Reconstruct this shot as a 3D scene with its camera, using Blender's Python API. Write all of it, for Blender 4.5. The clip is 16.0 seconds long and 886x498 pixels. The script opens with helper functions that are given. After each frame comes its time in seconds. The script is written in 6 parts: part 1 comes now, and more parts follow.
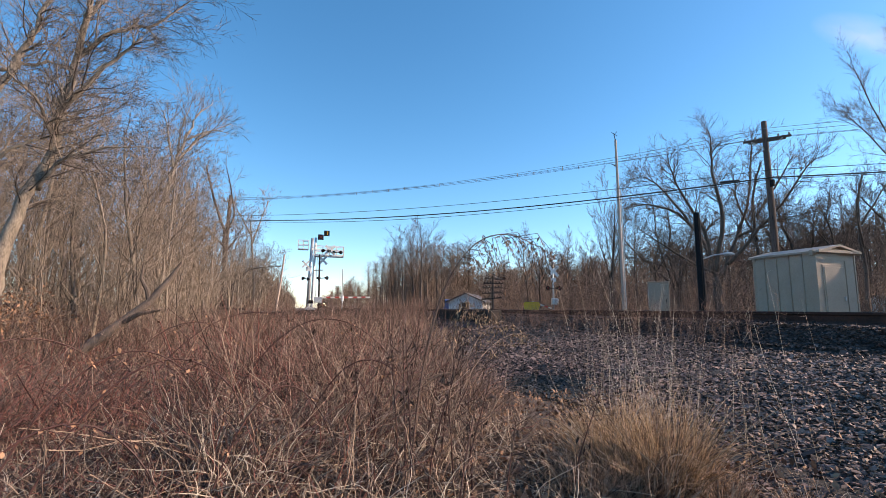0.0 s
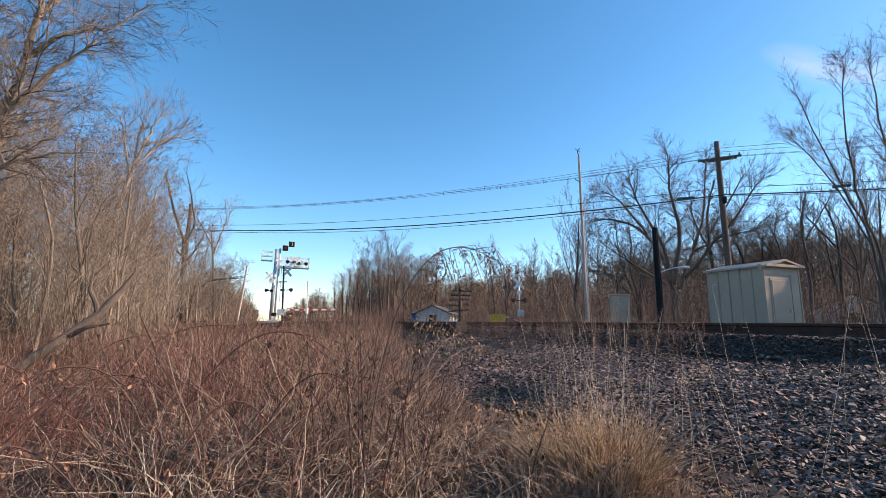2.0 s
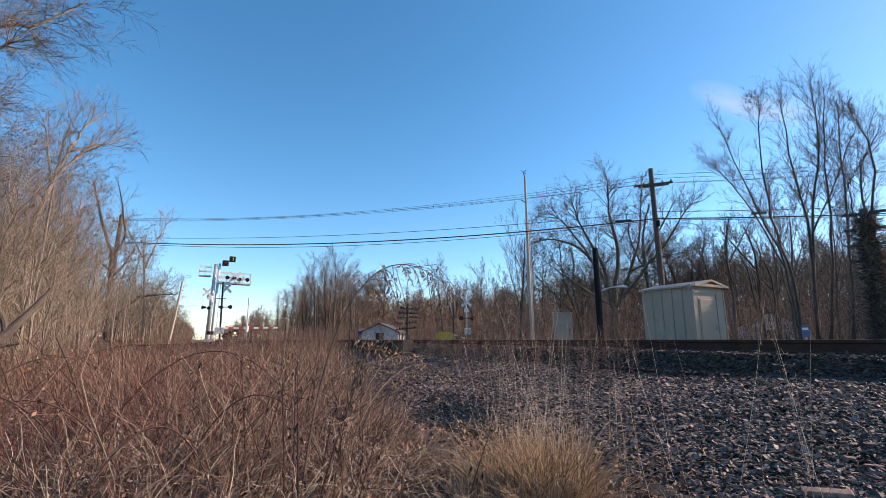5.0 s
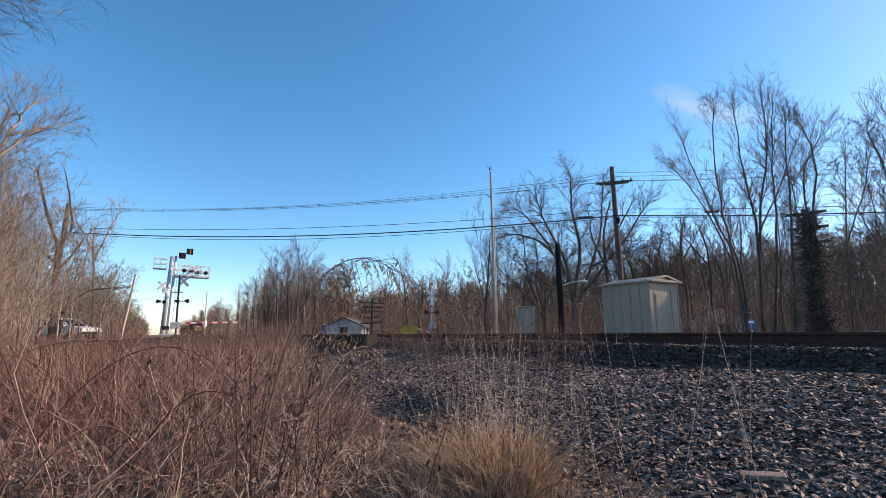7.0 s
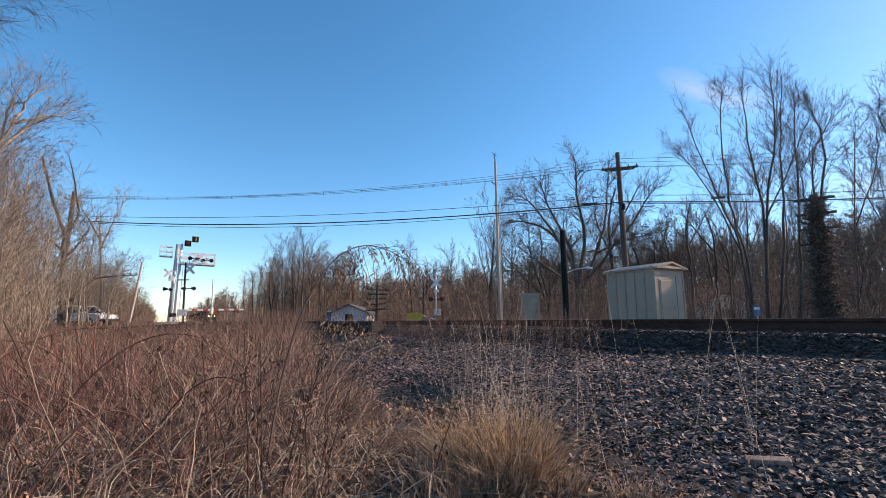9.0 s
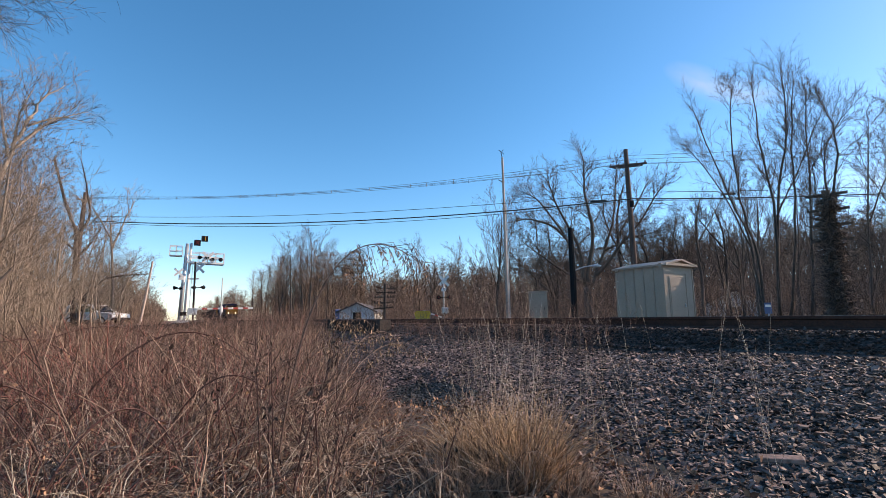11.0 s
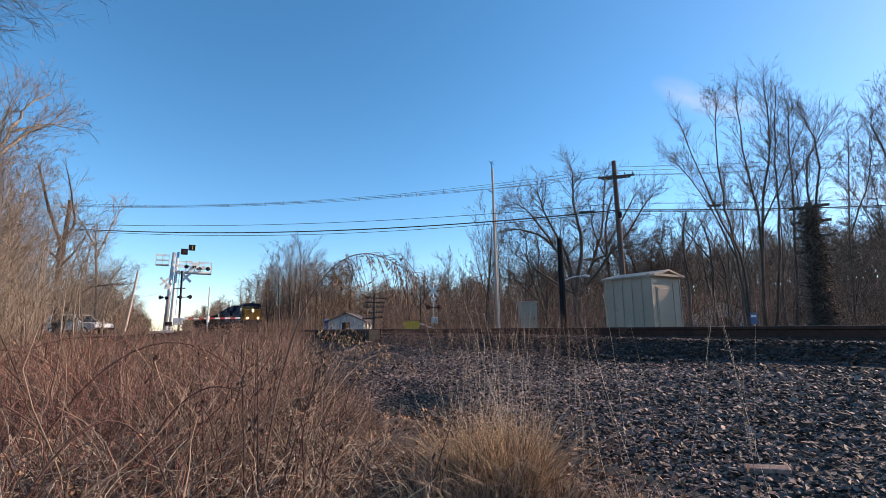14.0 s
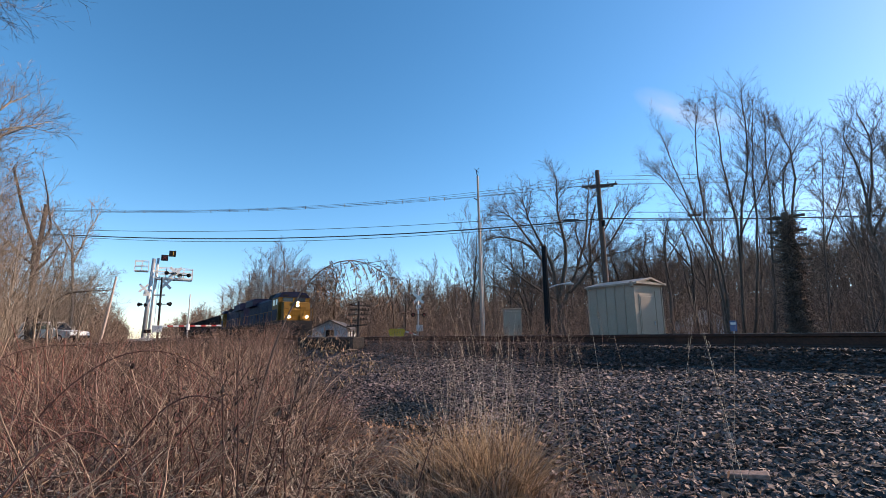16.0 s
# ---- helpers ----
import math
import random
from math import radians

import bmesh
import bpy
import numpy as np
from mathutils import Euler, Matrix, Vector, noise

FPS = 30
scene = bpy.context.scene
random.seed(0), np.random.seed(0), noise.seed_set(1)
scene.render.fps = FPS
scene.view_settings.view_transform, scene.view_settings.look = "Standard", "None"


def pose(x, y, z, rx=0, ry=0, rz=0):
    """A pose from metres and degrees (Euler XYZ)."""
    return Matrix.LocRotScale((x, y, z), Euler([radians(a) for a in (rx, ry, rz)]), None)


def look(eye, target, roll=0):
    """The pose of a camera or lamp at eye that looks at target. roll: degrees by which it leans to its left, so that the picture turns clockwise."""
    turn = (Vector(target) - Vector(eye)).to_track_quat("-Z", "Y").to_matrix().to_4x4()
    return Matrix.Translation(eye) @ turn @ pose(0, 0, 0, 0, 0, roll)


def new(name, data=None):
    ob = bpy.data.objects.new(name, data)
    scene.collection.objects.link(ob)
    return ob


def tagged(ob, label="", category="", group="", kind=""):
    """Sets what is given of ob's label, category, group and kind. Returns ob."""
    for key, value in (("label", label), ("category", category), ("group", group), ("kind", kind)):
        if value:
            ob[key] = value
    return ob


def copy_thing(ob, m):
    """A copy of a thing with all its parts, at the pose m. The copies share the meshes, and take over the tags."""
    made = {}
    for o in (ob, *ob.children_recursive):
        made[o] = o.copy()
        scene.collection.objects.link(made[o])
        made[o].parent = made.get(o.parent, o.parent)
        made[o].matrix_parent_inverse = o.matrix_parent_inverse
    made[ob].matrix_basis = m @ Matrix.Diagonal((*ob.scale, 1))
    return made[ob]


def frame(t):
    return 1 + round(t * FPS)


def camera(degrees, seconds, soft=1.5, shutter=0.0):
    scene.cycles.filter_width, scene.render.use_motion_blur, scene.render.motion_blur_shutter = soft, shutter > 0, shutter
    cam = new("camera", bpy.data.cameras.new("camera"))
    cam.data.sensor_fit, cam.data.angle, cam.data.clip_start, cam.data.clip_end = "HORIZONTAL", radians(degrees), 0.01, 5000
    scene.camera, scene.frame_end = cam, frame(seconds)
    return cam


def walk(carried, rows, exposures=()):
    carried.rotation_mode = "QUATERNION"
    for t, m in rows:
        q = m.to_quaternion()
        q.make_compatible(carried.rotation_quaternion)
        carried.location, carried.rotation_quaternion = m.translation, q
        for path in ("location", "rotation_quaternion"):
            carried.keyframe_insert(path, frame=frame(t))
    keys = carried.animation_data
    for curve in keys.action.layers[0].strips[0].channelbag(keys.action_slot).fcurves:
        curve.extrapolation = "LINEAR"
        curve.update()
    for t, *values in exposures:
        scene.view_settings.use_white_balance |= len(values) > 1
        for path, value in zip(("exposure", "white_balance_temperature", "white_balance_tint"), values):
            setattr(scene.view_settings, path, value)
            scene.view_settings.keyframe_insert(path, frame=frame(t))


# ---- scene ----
EYE = (0.0, 0.0, 1.15)
# seconds, yaw, pitch, roll in degrees, sideways drift in metres
PATH = (
    (0.0, 16.32, 7.36, 0.43, -0.130),
    (0.5, 16.46, 7.56, 0.40, -0.120),
    (1.0, 17.87, 8.00, 0.34, -0.105),
    (1.5, 19.12, 8.44, 0.30, -0.070),
    (2.0, 20.28, 8.88, 0.28, -0.055),
    (2.5, 21.36, 9.38, 0.29, -0.050),
    (3.0, 22.23, 9.82, 0.26, -0.050),
    (3.5, 22.86, 10.20, 0.17, -0.040),
    (4.0, 23.46, 10.55, 0.12, -0.040),
    (4.5, 24.89, 10.86, 0.08, -0.035),
    (5.0, 26.66, 11.05, 0.01, -0.015),
    (7.5, 31.12, 10.17, -0.24, 0.030),
    (8.0, 30.79, 9.66, -0.30, 0.020),
    (8.5, 30.53, 9.07, -0.32, 0.015),
    (9.0, 30.37, 8.74, -0.32, 0.012),
    (11.5, 29.25, 8.57, -0.41, 0.000),
    (12.0, 29.14, 8.81, -0.42, 0.000),
    (12.5, 29.33, 9.17, -0.41, 0.000),
    (13.0, 29.77, 9.45, -0.42, 0.003),
    (13.5, 30.30, 9.61, -0.42, 0.005),
    (14.0, 30.72, 9.73, -0.43, 0.007),
    (14.5, 31.08, 9.92, -0.42, 0.008),
    (15.0, 31.49, 10.13, -0.45, 0.009),
    (15.5, 31.94, 10.35, -0.46, 0.009),
    (16.0, 32.57, 10.62, -0.47, 0.010),
)

cam = camera(87.33, 16.0, soft=0.7)


def aim(yaw, pitch, roll, drift):
    """A pose by the stand: yaw clockwise from the track's direction (+Y), pitch upwards, roll as in look(), drift across the view."""
    at = (EYE[0] + 0.866 * drift, EYE[1] - 0.5 * drift, EYE[2])
    return Matrix.Translation(at) @ pose(0, 0, 0, 90 + pitch, 0, -yaw) @ pose(0, 0, 0, 0, 0, roll)


walk(cam, [(t, aim(y, p, r, u)) for t, y, p, r, u in PATH], exposures=((0, 0.56, 7500, 22), (2, 0.56, 7500, 22), (5, 0.45, 7420, 22), (8, 0.4, 7350, 22), (16, 0.38, 7350, 22)))

# ---- light ----
SUN_AZ, SUN_EL = 106.0, 27.0        # degrees clockwise from +Y, degrees up
world = bpy.data.worlds.new("sky")
scene.world = world
world.use_nodes = True
sky = world.node_tree.nodes.new("ShaderNodeTexSky")
sky.sky_type = "NISHITA"
sky.sun_disc = False
sky.sun_elevation, sky.sun_rotation = radians(SUN_EL), radians(SUN_AZ)
sky.altitude, sky.air_density, sky.dust_density, sky.ozone_density = 100, 0.85, 0.3, 3.6
rich = world.node_tree.nodes.new("ShaderNodeHueSaturation")
rich.inputs["Saturation"].default_value = 1.24
rich.inputs["Hue"].default_value = 0.489
world.node_tree.links.new(sky.outputs[0], rich.inputs["Color"])
world.node_tree.links.new(rich.outputs[0], world.node_tree.nodes["Background"].inputs[0])
world.node_tree.nodes["Background"].inputs[1].default_value = 0.194
sun = new("sun", bpy.data.lights.new("sun", "SUN"))
sun.data.energy, sun.data.angle, sun.data.color = 5.0, radians(0.55), (1.0, 0.86, 0.68)
_sd = Vector((math.sin(radians(SUN_AZ)) * math.cos(radians(SUN_EL)), math.cos(radians(SUN_AZ)) * math.cos(radians(SUN_EL)), math.sin(radians(SUN_EL))))
sun.matrix_world = look(_sd * 60, (0, 0, 0))


# ---- materials ----
def mat(name, a, b, scale=4.0, rough=0.85, bump=0.3, metal=0.0, island=0.0, fine=8.0, obj=0.0, stretch=(1, 1, 1), dist=0.01, spec=0.5):
    """Two-tone procedural surface: broad stains, fine grain, relief, and an optional shift per piece."""
    m = bpy.data.materials.new(name)
    m.use_nodes = True
    n, l = m.node_tree.nodes, m.node_tree.links
    bsdf = n["Principled BSDF"]
    tc = n.new("ShaderNodeTexCoord")
    mp = n.new("ShaderNodeMapping")
    mp.inputs["Scale"].default_value = stretch
    l.new(tc.outputs["Object"], mp.inputs[0])
    big, small = n.new("ShaderNodeTexNoise"), n.new("ShaderNodeTexNoise")
    for node, s, d in ((big, scale, 4), (small, scale * fine, 3)):
        node.inputs["Scale"].default_value, node.inputs["Detail"].default_value = s, d
        l.new(mp.outputs[0], node.inputs["Vector"])
    mix = n.new("ShaderNodeMath")
    mix.operation = "MULTIPLY_ADD"
    mix.inputs[1].default_value = 0.5
    l.new(small.outputs[0], mix.inputs[0])
    half = n.new("ShaderNodeMath")
    half.operation = "MULTIPLY"
    half.inputs[1].default_value = 0.5
    l.new(big.outputs[0], half.inputs[0])
    l.new(half.outputs[0], mix.inputs[2])
    fac = mix.outputs[0]
    for amount, kind in ((island, "ShaderNodeNewGeometry"), (obj, "ShaderNodeObjectInfo")):
        if amount:
            g = n.new(kind)
            sub = n.new("ShaderNodeMath")
            sub.operation = "MULTIPLY_ADD"
            sub.inputs[1].default_value = amount
            l.new(g.outputs["Random Per Island" if kind == "ShaderNodeNewGeometry" else "Random"], sub.inputs[0])
            off = n.new("ShaderNodeMath")
            off.operation = "SUBTRACT"
            off.inputs[1].default_value = amount / 2
            l.new(fac, off.inputs[0])
            l.new(off.outputs[0], sub.inputs[2])
            fac = sub.outputs[0]
    ramp = n.new("ShaderNodeValToRGB")
    ramp.color_ramp.elements[0].position, ramp.color_ramp.elements[1].position = 0.32, 0.68
    ramp.color_ramp.elements[0].color, ramp.color_ramp.elements[1].color = (*a, 1), (*b, 1)
    l.new(fac, ramp.inputs[0])
    l.new(ramp.outputs[0], bsdf.inputs["Base Color"])
    bsdf.inputs["Specular IOR Level"].default_value = spec
    bsdf.inputs["Roughness"].default_value, bsdf.inputs["Metallic"].default_value = rough, metal
    if bump:
        bp = n.new("ShaderNodeBump")
        bp.inputs["Strength"].default_value, bp.inputs["Distance"].default_value = bump, dist
        l.new(mix.outputs[0], bp.inputs["Height"])
        l.new(bp.outputs[0], bsdf.inputs["Normal"])
    return m


def glow(name, col, strength):
    m = bpy.data.materials.new(name)
    m.use_nodes = True
    b = m.node_tree.nodes["Principled BSDF"]
    b.inputs["Base Color"].default_value = (*col, 1)
    b.inputs["Emission Color"].default_value, b.inputs["Emission Strength"].default_value = (*col, 1), strength
    return m


M_SOIL = mat("leaf_litter", (0.022, 0.014, 0.01), (0.10, 0.065, 0.045), 0.8, 0.95, 0.7, fine=30, dist=0.03)
M_BALLAST = mat("ballast_stone", (0.017, 0.0105, 0.009), (0.285, 0.183, 0.148), 3.0, 0.7, 0.4, island=0.55, fine=12)
# Bed kept darker than its stones to paint the shadow between them.
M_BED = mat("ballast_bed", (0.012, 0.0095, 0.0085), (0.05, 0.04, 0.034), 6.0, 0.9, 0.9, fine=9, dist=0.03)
# Ballast colour darkened to paint in the shaded bank below the rails.
M_SHADESTONE = mat("shade_stone", (0.011, 0.0072, 0.0062), (0.125, 0.076, 0.062), 3.0, 0.75, 0.4, island=0.5)
M_DARKSTONE = mat("dark_stone", (0.008, 0.01, 0.009), (0.05, 0.054, 0.05), 4.0, 0.6, 0.4, island=0.5)
M_RAIL = mat("rusty_rail", (0.03, 0.013, 0.009), (0.09, 0.035, 0.022), 5.0, 0.8, 0.3, 0.2)
M_STEELTOP = mat("worn_rail_head", (0.25, 0.24, 0.23), (0.42, 0.41, 0.4), 6.0, 0.3, 0.05, 1.0)
M_TIE = mat("creosoted_wood", (0.02, 0.015, 0.012), (0.09, 0.07, 0.055), 3.0, 0.9, 0.6, obj=0.4, stretch=(1, 6, 6))
M_BARK = mat("grey_bark", (0.065, 0.052, 0.041), (0.38, 0.305, 0.235), 3.0, 0.9, 0.6, stretch=(3, 3, 0.6), obj=0.3)
M_TWIG = mat("twigs", (0.075, 0.057, 0.044), (0.31, 0.24, 0.185), 2.0, 0.9, 0.0, island=0.5, obj=0.25)
# Darker pair; on the right-hand trees it paints in their backlit look.
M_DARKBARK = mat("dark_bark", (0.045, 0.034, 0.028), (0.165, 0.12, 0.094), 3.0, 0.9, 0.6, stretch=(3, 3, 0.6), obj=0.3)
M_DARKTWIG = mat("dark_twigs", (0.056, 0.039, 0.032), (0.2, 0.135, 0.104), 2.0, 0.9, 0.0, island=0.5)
M_FARWOOD = mat("distant_wood", (0.08, 0.055, 0.042), (0.24, 0.17, 0.125), 0.3, 0.95, 0.0, island=0.5)
M_STRAW = mat("dry_grass", (0.07, 0.042, 0.031), (0.385, 0.265, 0.192), 1.2, 0.8, 0.0, island=0.7)
M_GOLD = mat("golden_grass", (0.15, 0.085, 0.045), (0.46, 0.30, 0.17), 1.5, 0.75, 0.0, island=1.0)
M_CANE = mat("red_brown_cane", (0.05, 0.013, 0.01), (0.235, 0.084, 0.062), 1.2, 0.7, 0.0, island=0.6)
M_DARKCANE = mat("dark_cane", (0.03, 0.012, 0.01), (0.12, 0.048, 0.036), 1.2, 0.7, 0.0)
M_DEADLEAF = mat("shrivelled_leaf", (0.035, 0.02, 0.014), (0.17, 0.10, 0.065), 3.0, 0.85, 0.0, island=0.8)
M_WEED = mat("dead_weed", (0.048, 0.027, 0.021), (0.225, 0.138, 0.104), 1.5, 0.85, 0.0, island=0.6)
M_PALESTEM = mat("pale_stem", (0.22, 0.165, 0.12), (0.55, 0.45, 0.35), 4.0, 0.7, 0.0, island=0.6)
M_LEAF = mat("dead_leaf", (0.10, 0.045, 0.025), (0.38, 0.21, 0.12), 3.0, 0.8, 0.0, island=0.8)
M_SHED = mat("painted_aluminium", (0.36, 0.262, 0.19), (0.44, 0.328, 0.243), 1.4, 0.55, 0.08, 0.0, fine=14)
M_SHEDDOOR = mat("shed_door_paint", (0.34, 0.246, 0.178), (0.42, 0.31, 0.23), 1.4, 0.5, 0.06, fine=14)
M_GALV = mat("galvanised_steel", (0.42, 0.43, 0.44), (0.62, 0.62, 0.62), 3.0, 0.45, 0.06, 0.6)
M_WHITE = mat("white_paint", (0.66, 0.66, 0.64), (0.82, 0.82, 0.8), 3.0, 0.5, 0.05)
M_BLACK = mat("black_paint", (0.008, 0.008, 0.009), (0.02, 0.02, 0.022), 3.0, 0.75, 0.05, spec=0.15)
M_REDPAINT = mat("red_stripe", (0.45, 0.03, 0.03), (0.6, 0.06, 0.05), 3.0, 0.45, 0.05)
M_DULLRED = mat("dull_red_lens", (0.10, 0.006, 0.006), (0.2, 0.012, 0.012), 3.0, 0.3, 0.0)
M_POLE = mat("weathered_pole", (0.05, 0.032, 0.026), (0.16, 0.105, 0.085), 2.0, 0.9, 0.5, stretch=(4, 4, 0.4))
M_PALEPOLE = mat("pale_pole", (0.36, 0.27, 0.22), (0.58, 0.47, 0.40), 2.0, 0.85, 0.3, stretch=(4, 4, 0.4))
M_WIRE = mat("wire", (0.015, 0.016, 0.018), (0.04, 0.042, 0.045), 3.0, 0.6, 0.0)
M_WIREGREY = mat("grey_wire", (0.10, 0.11, 0.12), (0.2, 0.21, 0.22), 3.0, 0.6, 0.0)
M_ROAD = mat("asphalt", (0.035, 0.035, 0.037), (0.08, 0.078, 0.075), 2.0, 0.9, 0.4, fine=30)
M_BLUE = mat("loco_blue", (0.008, 0.011, 0.03), (0.018, 0.024, 0.055), 1.5, 0.65, 0.05, spec=0.12)
M_YELLOW = mat("loco_yellow", (0.13, 0.064, 0.01), (0.2, 0.1, 0.014), 1.5, 0.6, 0.05, spec=0.2)
M_DARKSTEEL = mat("sooty_steel", (0.012, 0.012, 0.014), (0.035, 0.03, 0.03), 2.5, 0.8, 0.2, spec=0.12)
M_CARBLUE = mat("blue_car_paint", (0.04, 0.09, 0.22), (0.055, 0.12, 0.28), 1.0, 0.3, 0.0)
M_CARWHITE = mat("silver_car_paint", (0.48, 0.485, 0.49), (0.58, 0.585, 0.59), 1.0, 0.3, 0.0)
M_SAFETY = mat("yellow_paint", (0.70, 0.38, 0.02), (0.82, 0.47, 0.03), 2.0, 0.5, 0.05)
M_GLASS = mat("dark_window", (0.01, 0.012, 0.015), (0.03, 0.034, 0.04), 1.0, 0.08, 0.0)
M_SIDING = mat("white_siding", (0.62, 0.63, 0.64), (0.74, 0.74, 0.74), 1.5, 0.7, 0.2, stretch=(1, 1, 8))
M_ROOF = mat("roof_shingles", (0.05, 0.05, 0.055), (0.13, 0.125, 0.12), 3.0, 0.9, 0.4)
M_HEAD = glow("headlight", (1.0, 0.86, 0.58), 14.0)


# ---- mesh tools ----
class Bag:
    """Collects vertices and faces for one mesh."""

    def __init__(self):
        self.v, self.f = [], []

    def tube(self, path, radii, sides=4, cap=True):
        base = len(self.v)
        n = len(path)
        for i, p in enumerate(path):
            a, b = path[max(i - 1, 0)], path[min(i + 1, n - 1)]
            d = (b - a)
            d = d.normalized() if d.length > 1e-9 else Vector((0, 0, 1))
            s = d.cross(Vector((0.31, 0.17, 0.93)) if abs(d.z) < 0.9 else Vector((1, 0.2, 0))).normalized()
            u = d.cross(s)
            for k in range(sides):
                w = 2 * math.pi * k / sides
                self.v.append(p + (s * math.cos(w) + u * math.sin(w)) * radii[i])
        for i in range(n - 1):
            for k in range(sides):
                q = (k + 1) % sides
                self.f.append((base + i * sides + k, base + i * sides + q, base + (i + 1) * sides + q, base + (i + 1) * sides + k))
        if cap:
            self.f.append(tuple(base + k for k in reversed(range(sides))))
            self.f.append(tuple(base + (n - 1) * sides + k for k in range(sides)))
        return self

    def box(self, cx, cy, cz, sx, sy, sz, m=None, bev=0.0):
        """A box with its centre and sizes; bev chamfers the upright and flat edges."""
        bm = bmesh.new()
        bmesh.ops.create_cube(bm, size=1)
        bmesh.ops.scale(bm, vec=(sx, sy, sz), verts=bm.verts)
        if bev:
            bmesh.ops.bevel(bm, geom=bm.edges[:], offset=bev, segments=2, affect="EDGES", profile=0.6)
        t = Matrix.Translation((cx, cy, cz))
        return self.take(bm, (m @ t) if m else t)

    def take(self, bm, m=None):
        base = len(self.v)
        bm.verts.index_update()
        self.v += [(m @ v.co) if m else v.co.copy() for v in bm.verts]
        self.f += [tuple(base + v.index for v in f.verts) for f in bm.faces]
        bm.free()
        return self

    def prism(self, outline, axis, lo, hi):
        """An outline (pairs) drawn out along axis 0, 1 or 2 from lo to hi."""
        base, n = len(self.v), len(outline)
        for e in (lo, hi):
            for a, b in outline:
                c = [a, b]
                c.insert(axis, e)
                self.v.append(Vector(c))
        self.f.append(tuple(base + i for i in range(n)))
        self.f.append(tuple(base + n + i for i in reversed(range(n))))
        for i in range(n):
            j = (i + 1) % n
            self.f.append((base + i, base + n + i, base + n + j, base + j))
        return self

    def mesh(self, name, material, smooth=False):
        me = bpy.data.meshes.new(name)
        me.from_pydata([tuple(v) for v in self.v], [], self.f)
        me.materials.append(material)
        if smooth:
            me.shade_smooth()
        bm = bmesh.new()
        bm.from_mesh(me)
        if len(bm.faces) < 4000:
            bmesh.ops.recalc_face_normals(bm, faces=bm.faces)
            bm.to_mesh(me)
        bm.free()
        return me


def thing(name, label, category, at=(0, 0, 0), turn=0, group="", kind=""):
    """An Empty that carries the parts of one thing."""
    e = new(name)
    e.matrix_basis = pose(*at, 0, 0, turn)
    return tagged(e, label, category, group, kind)


def part(name, bag, material, parent, label="", smooth=False):
    ob = new(name, bag.mesh(name, material, smooth))
    ob.parent = parent
    if label:
        tagged(ob, label)
    return ob


def solid(name, bag, material, label, category, group="", kind="", smooth=False):
    return tagged(new(name, bag.mesh(name, material, smooth)), label, category, group, kind)


def polar(az, r, z=0.0):
    """A place by its bearing from the camera's stand (clockwise from +Y) and its distance."""
    return Vector((math.sin(radians(az)) * r, math.cos(radians(az)) * r, z))


def fast_mesh(name, verts, faces, material, flat=False):
    """A mesh from numpy arrays; all faces have the same number of corners."""
    me = bpy.data.meshes.new(name)
    k = faces.shape[1]
    me.vertices.add(len(verts))
    me.vertices.foreach_set("co", np.asarray(verts, np.float32).ravel())
    me.loops.add(faces.size)
    me.loops.foreach_set("vertex_index", faces.astype(np.int32).ravel())
    me.polygons.add(len(faces))
    me.polygons.foreach_set("loop_start", np.arange(0, faces.size, k, dtype=np.int32))
    me.update(calc_edges=True)
    me.validate()
    if flat:
        me.shade_flat()
    me.materials.append(material)
    return me


def stems(root, tip, bow, r0, r1, segs=3, sides=3, sag=None):
    """Many thin bent stems at once: arrays of roots, tips, sideways bows; returns verts and quads."""
    n = len(root)
    t = np.linspace(0, 1, segs + 1)[None, :, None]
    path = root[:, None] * (1 - t) + tip[:, None] * t + bow[:, None] * (4 * t * (1 - t))
    d = tip - root
    d /= np.linalg.norm(d, axis=1, keepdims=True) + 1e-9
    ref = np.where(np.abs(d[:, 2:3]) < 0.8, np.array([[0, 0, 1.0]]), np.array([[1.0, 0.2, 0]]))
    s = np.cross(d, ref)
    s /= np.linalg.norm(s, axis=1, keepdims=True) + 1e-9
    u = np.cross(d, s)
    w = np.arange(sides) * 2 * np.pi / sides
    ring = s[:, None] * np.cos(w)[None, :, None] + u[:, None] * np.sin(w)[None, :, None]
    rad = (r0[:, None] * (1 - t[..., 0]) + r1[:, None] * t[..., 0])
    v = path[:, :, None] + ring[:, None] * rad[:, :, None, None]
    base = (np.arange(n) * (segs + 1) * sides)[:, None, None, None]
    i = np.arange(segs)[None, :, None, None]
    k = np.arange(sides)[None, None, :, None]
    q = (k + 1) % sides
    f = base + np.concatenate([i * sides + k, i * sides + q, (i + 1) * sides + q, (i + 1) * sides + k], axis=3)
    return v.reshape(-1, 3), f.reshape(-1, 4)


def gather(chunks):
    vs, fs, base = [], [], 0
    for v, f in chunks:
        vs.append(v)
        fs.append(f + base)
        base += len(v)
    return np.concatenate(vs), np.concatenate(fs)


def ground_z(x, y=0.0):
    """The lie of the land across the line: low verge, ballast slope, track bed, lower land beyond."""
    xs = (-400, -40, -12, 1.5, 2.9, 6.45, 6.85, 15.0, 16.4, 24, 58, 95, 140, 400)
    zs = (1.0, 0.35, 0.05, 0.0, 0.03, 0.70, 0.945, 0.945, 0.55, 0.45, 0.8, 7.5, 12.0, 18.0)
    return np.interp(x, xs, zs)


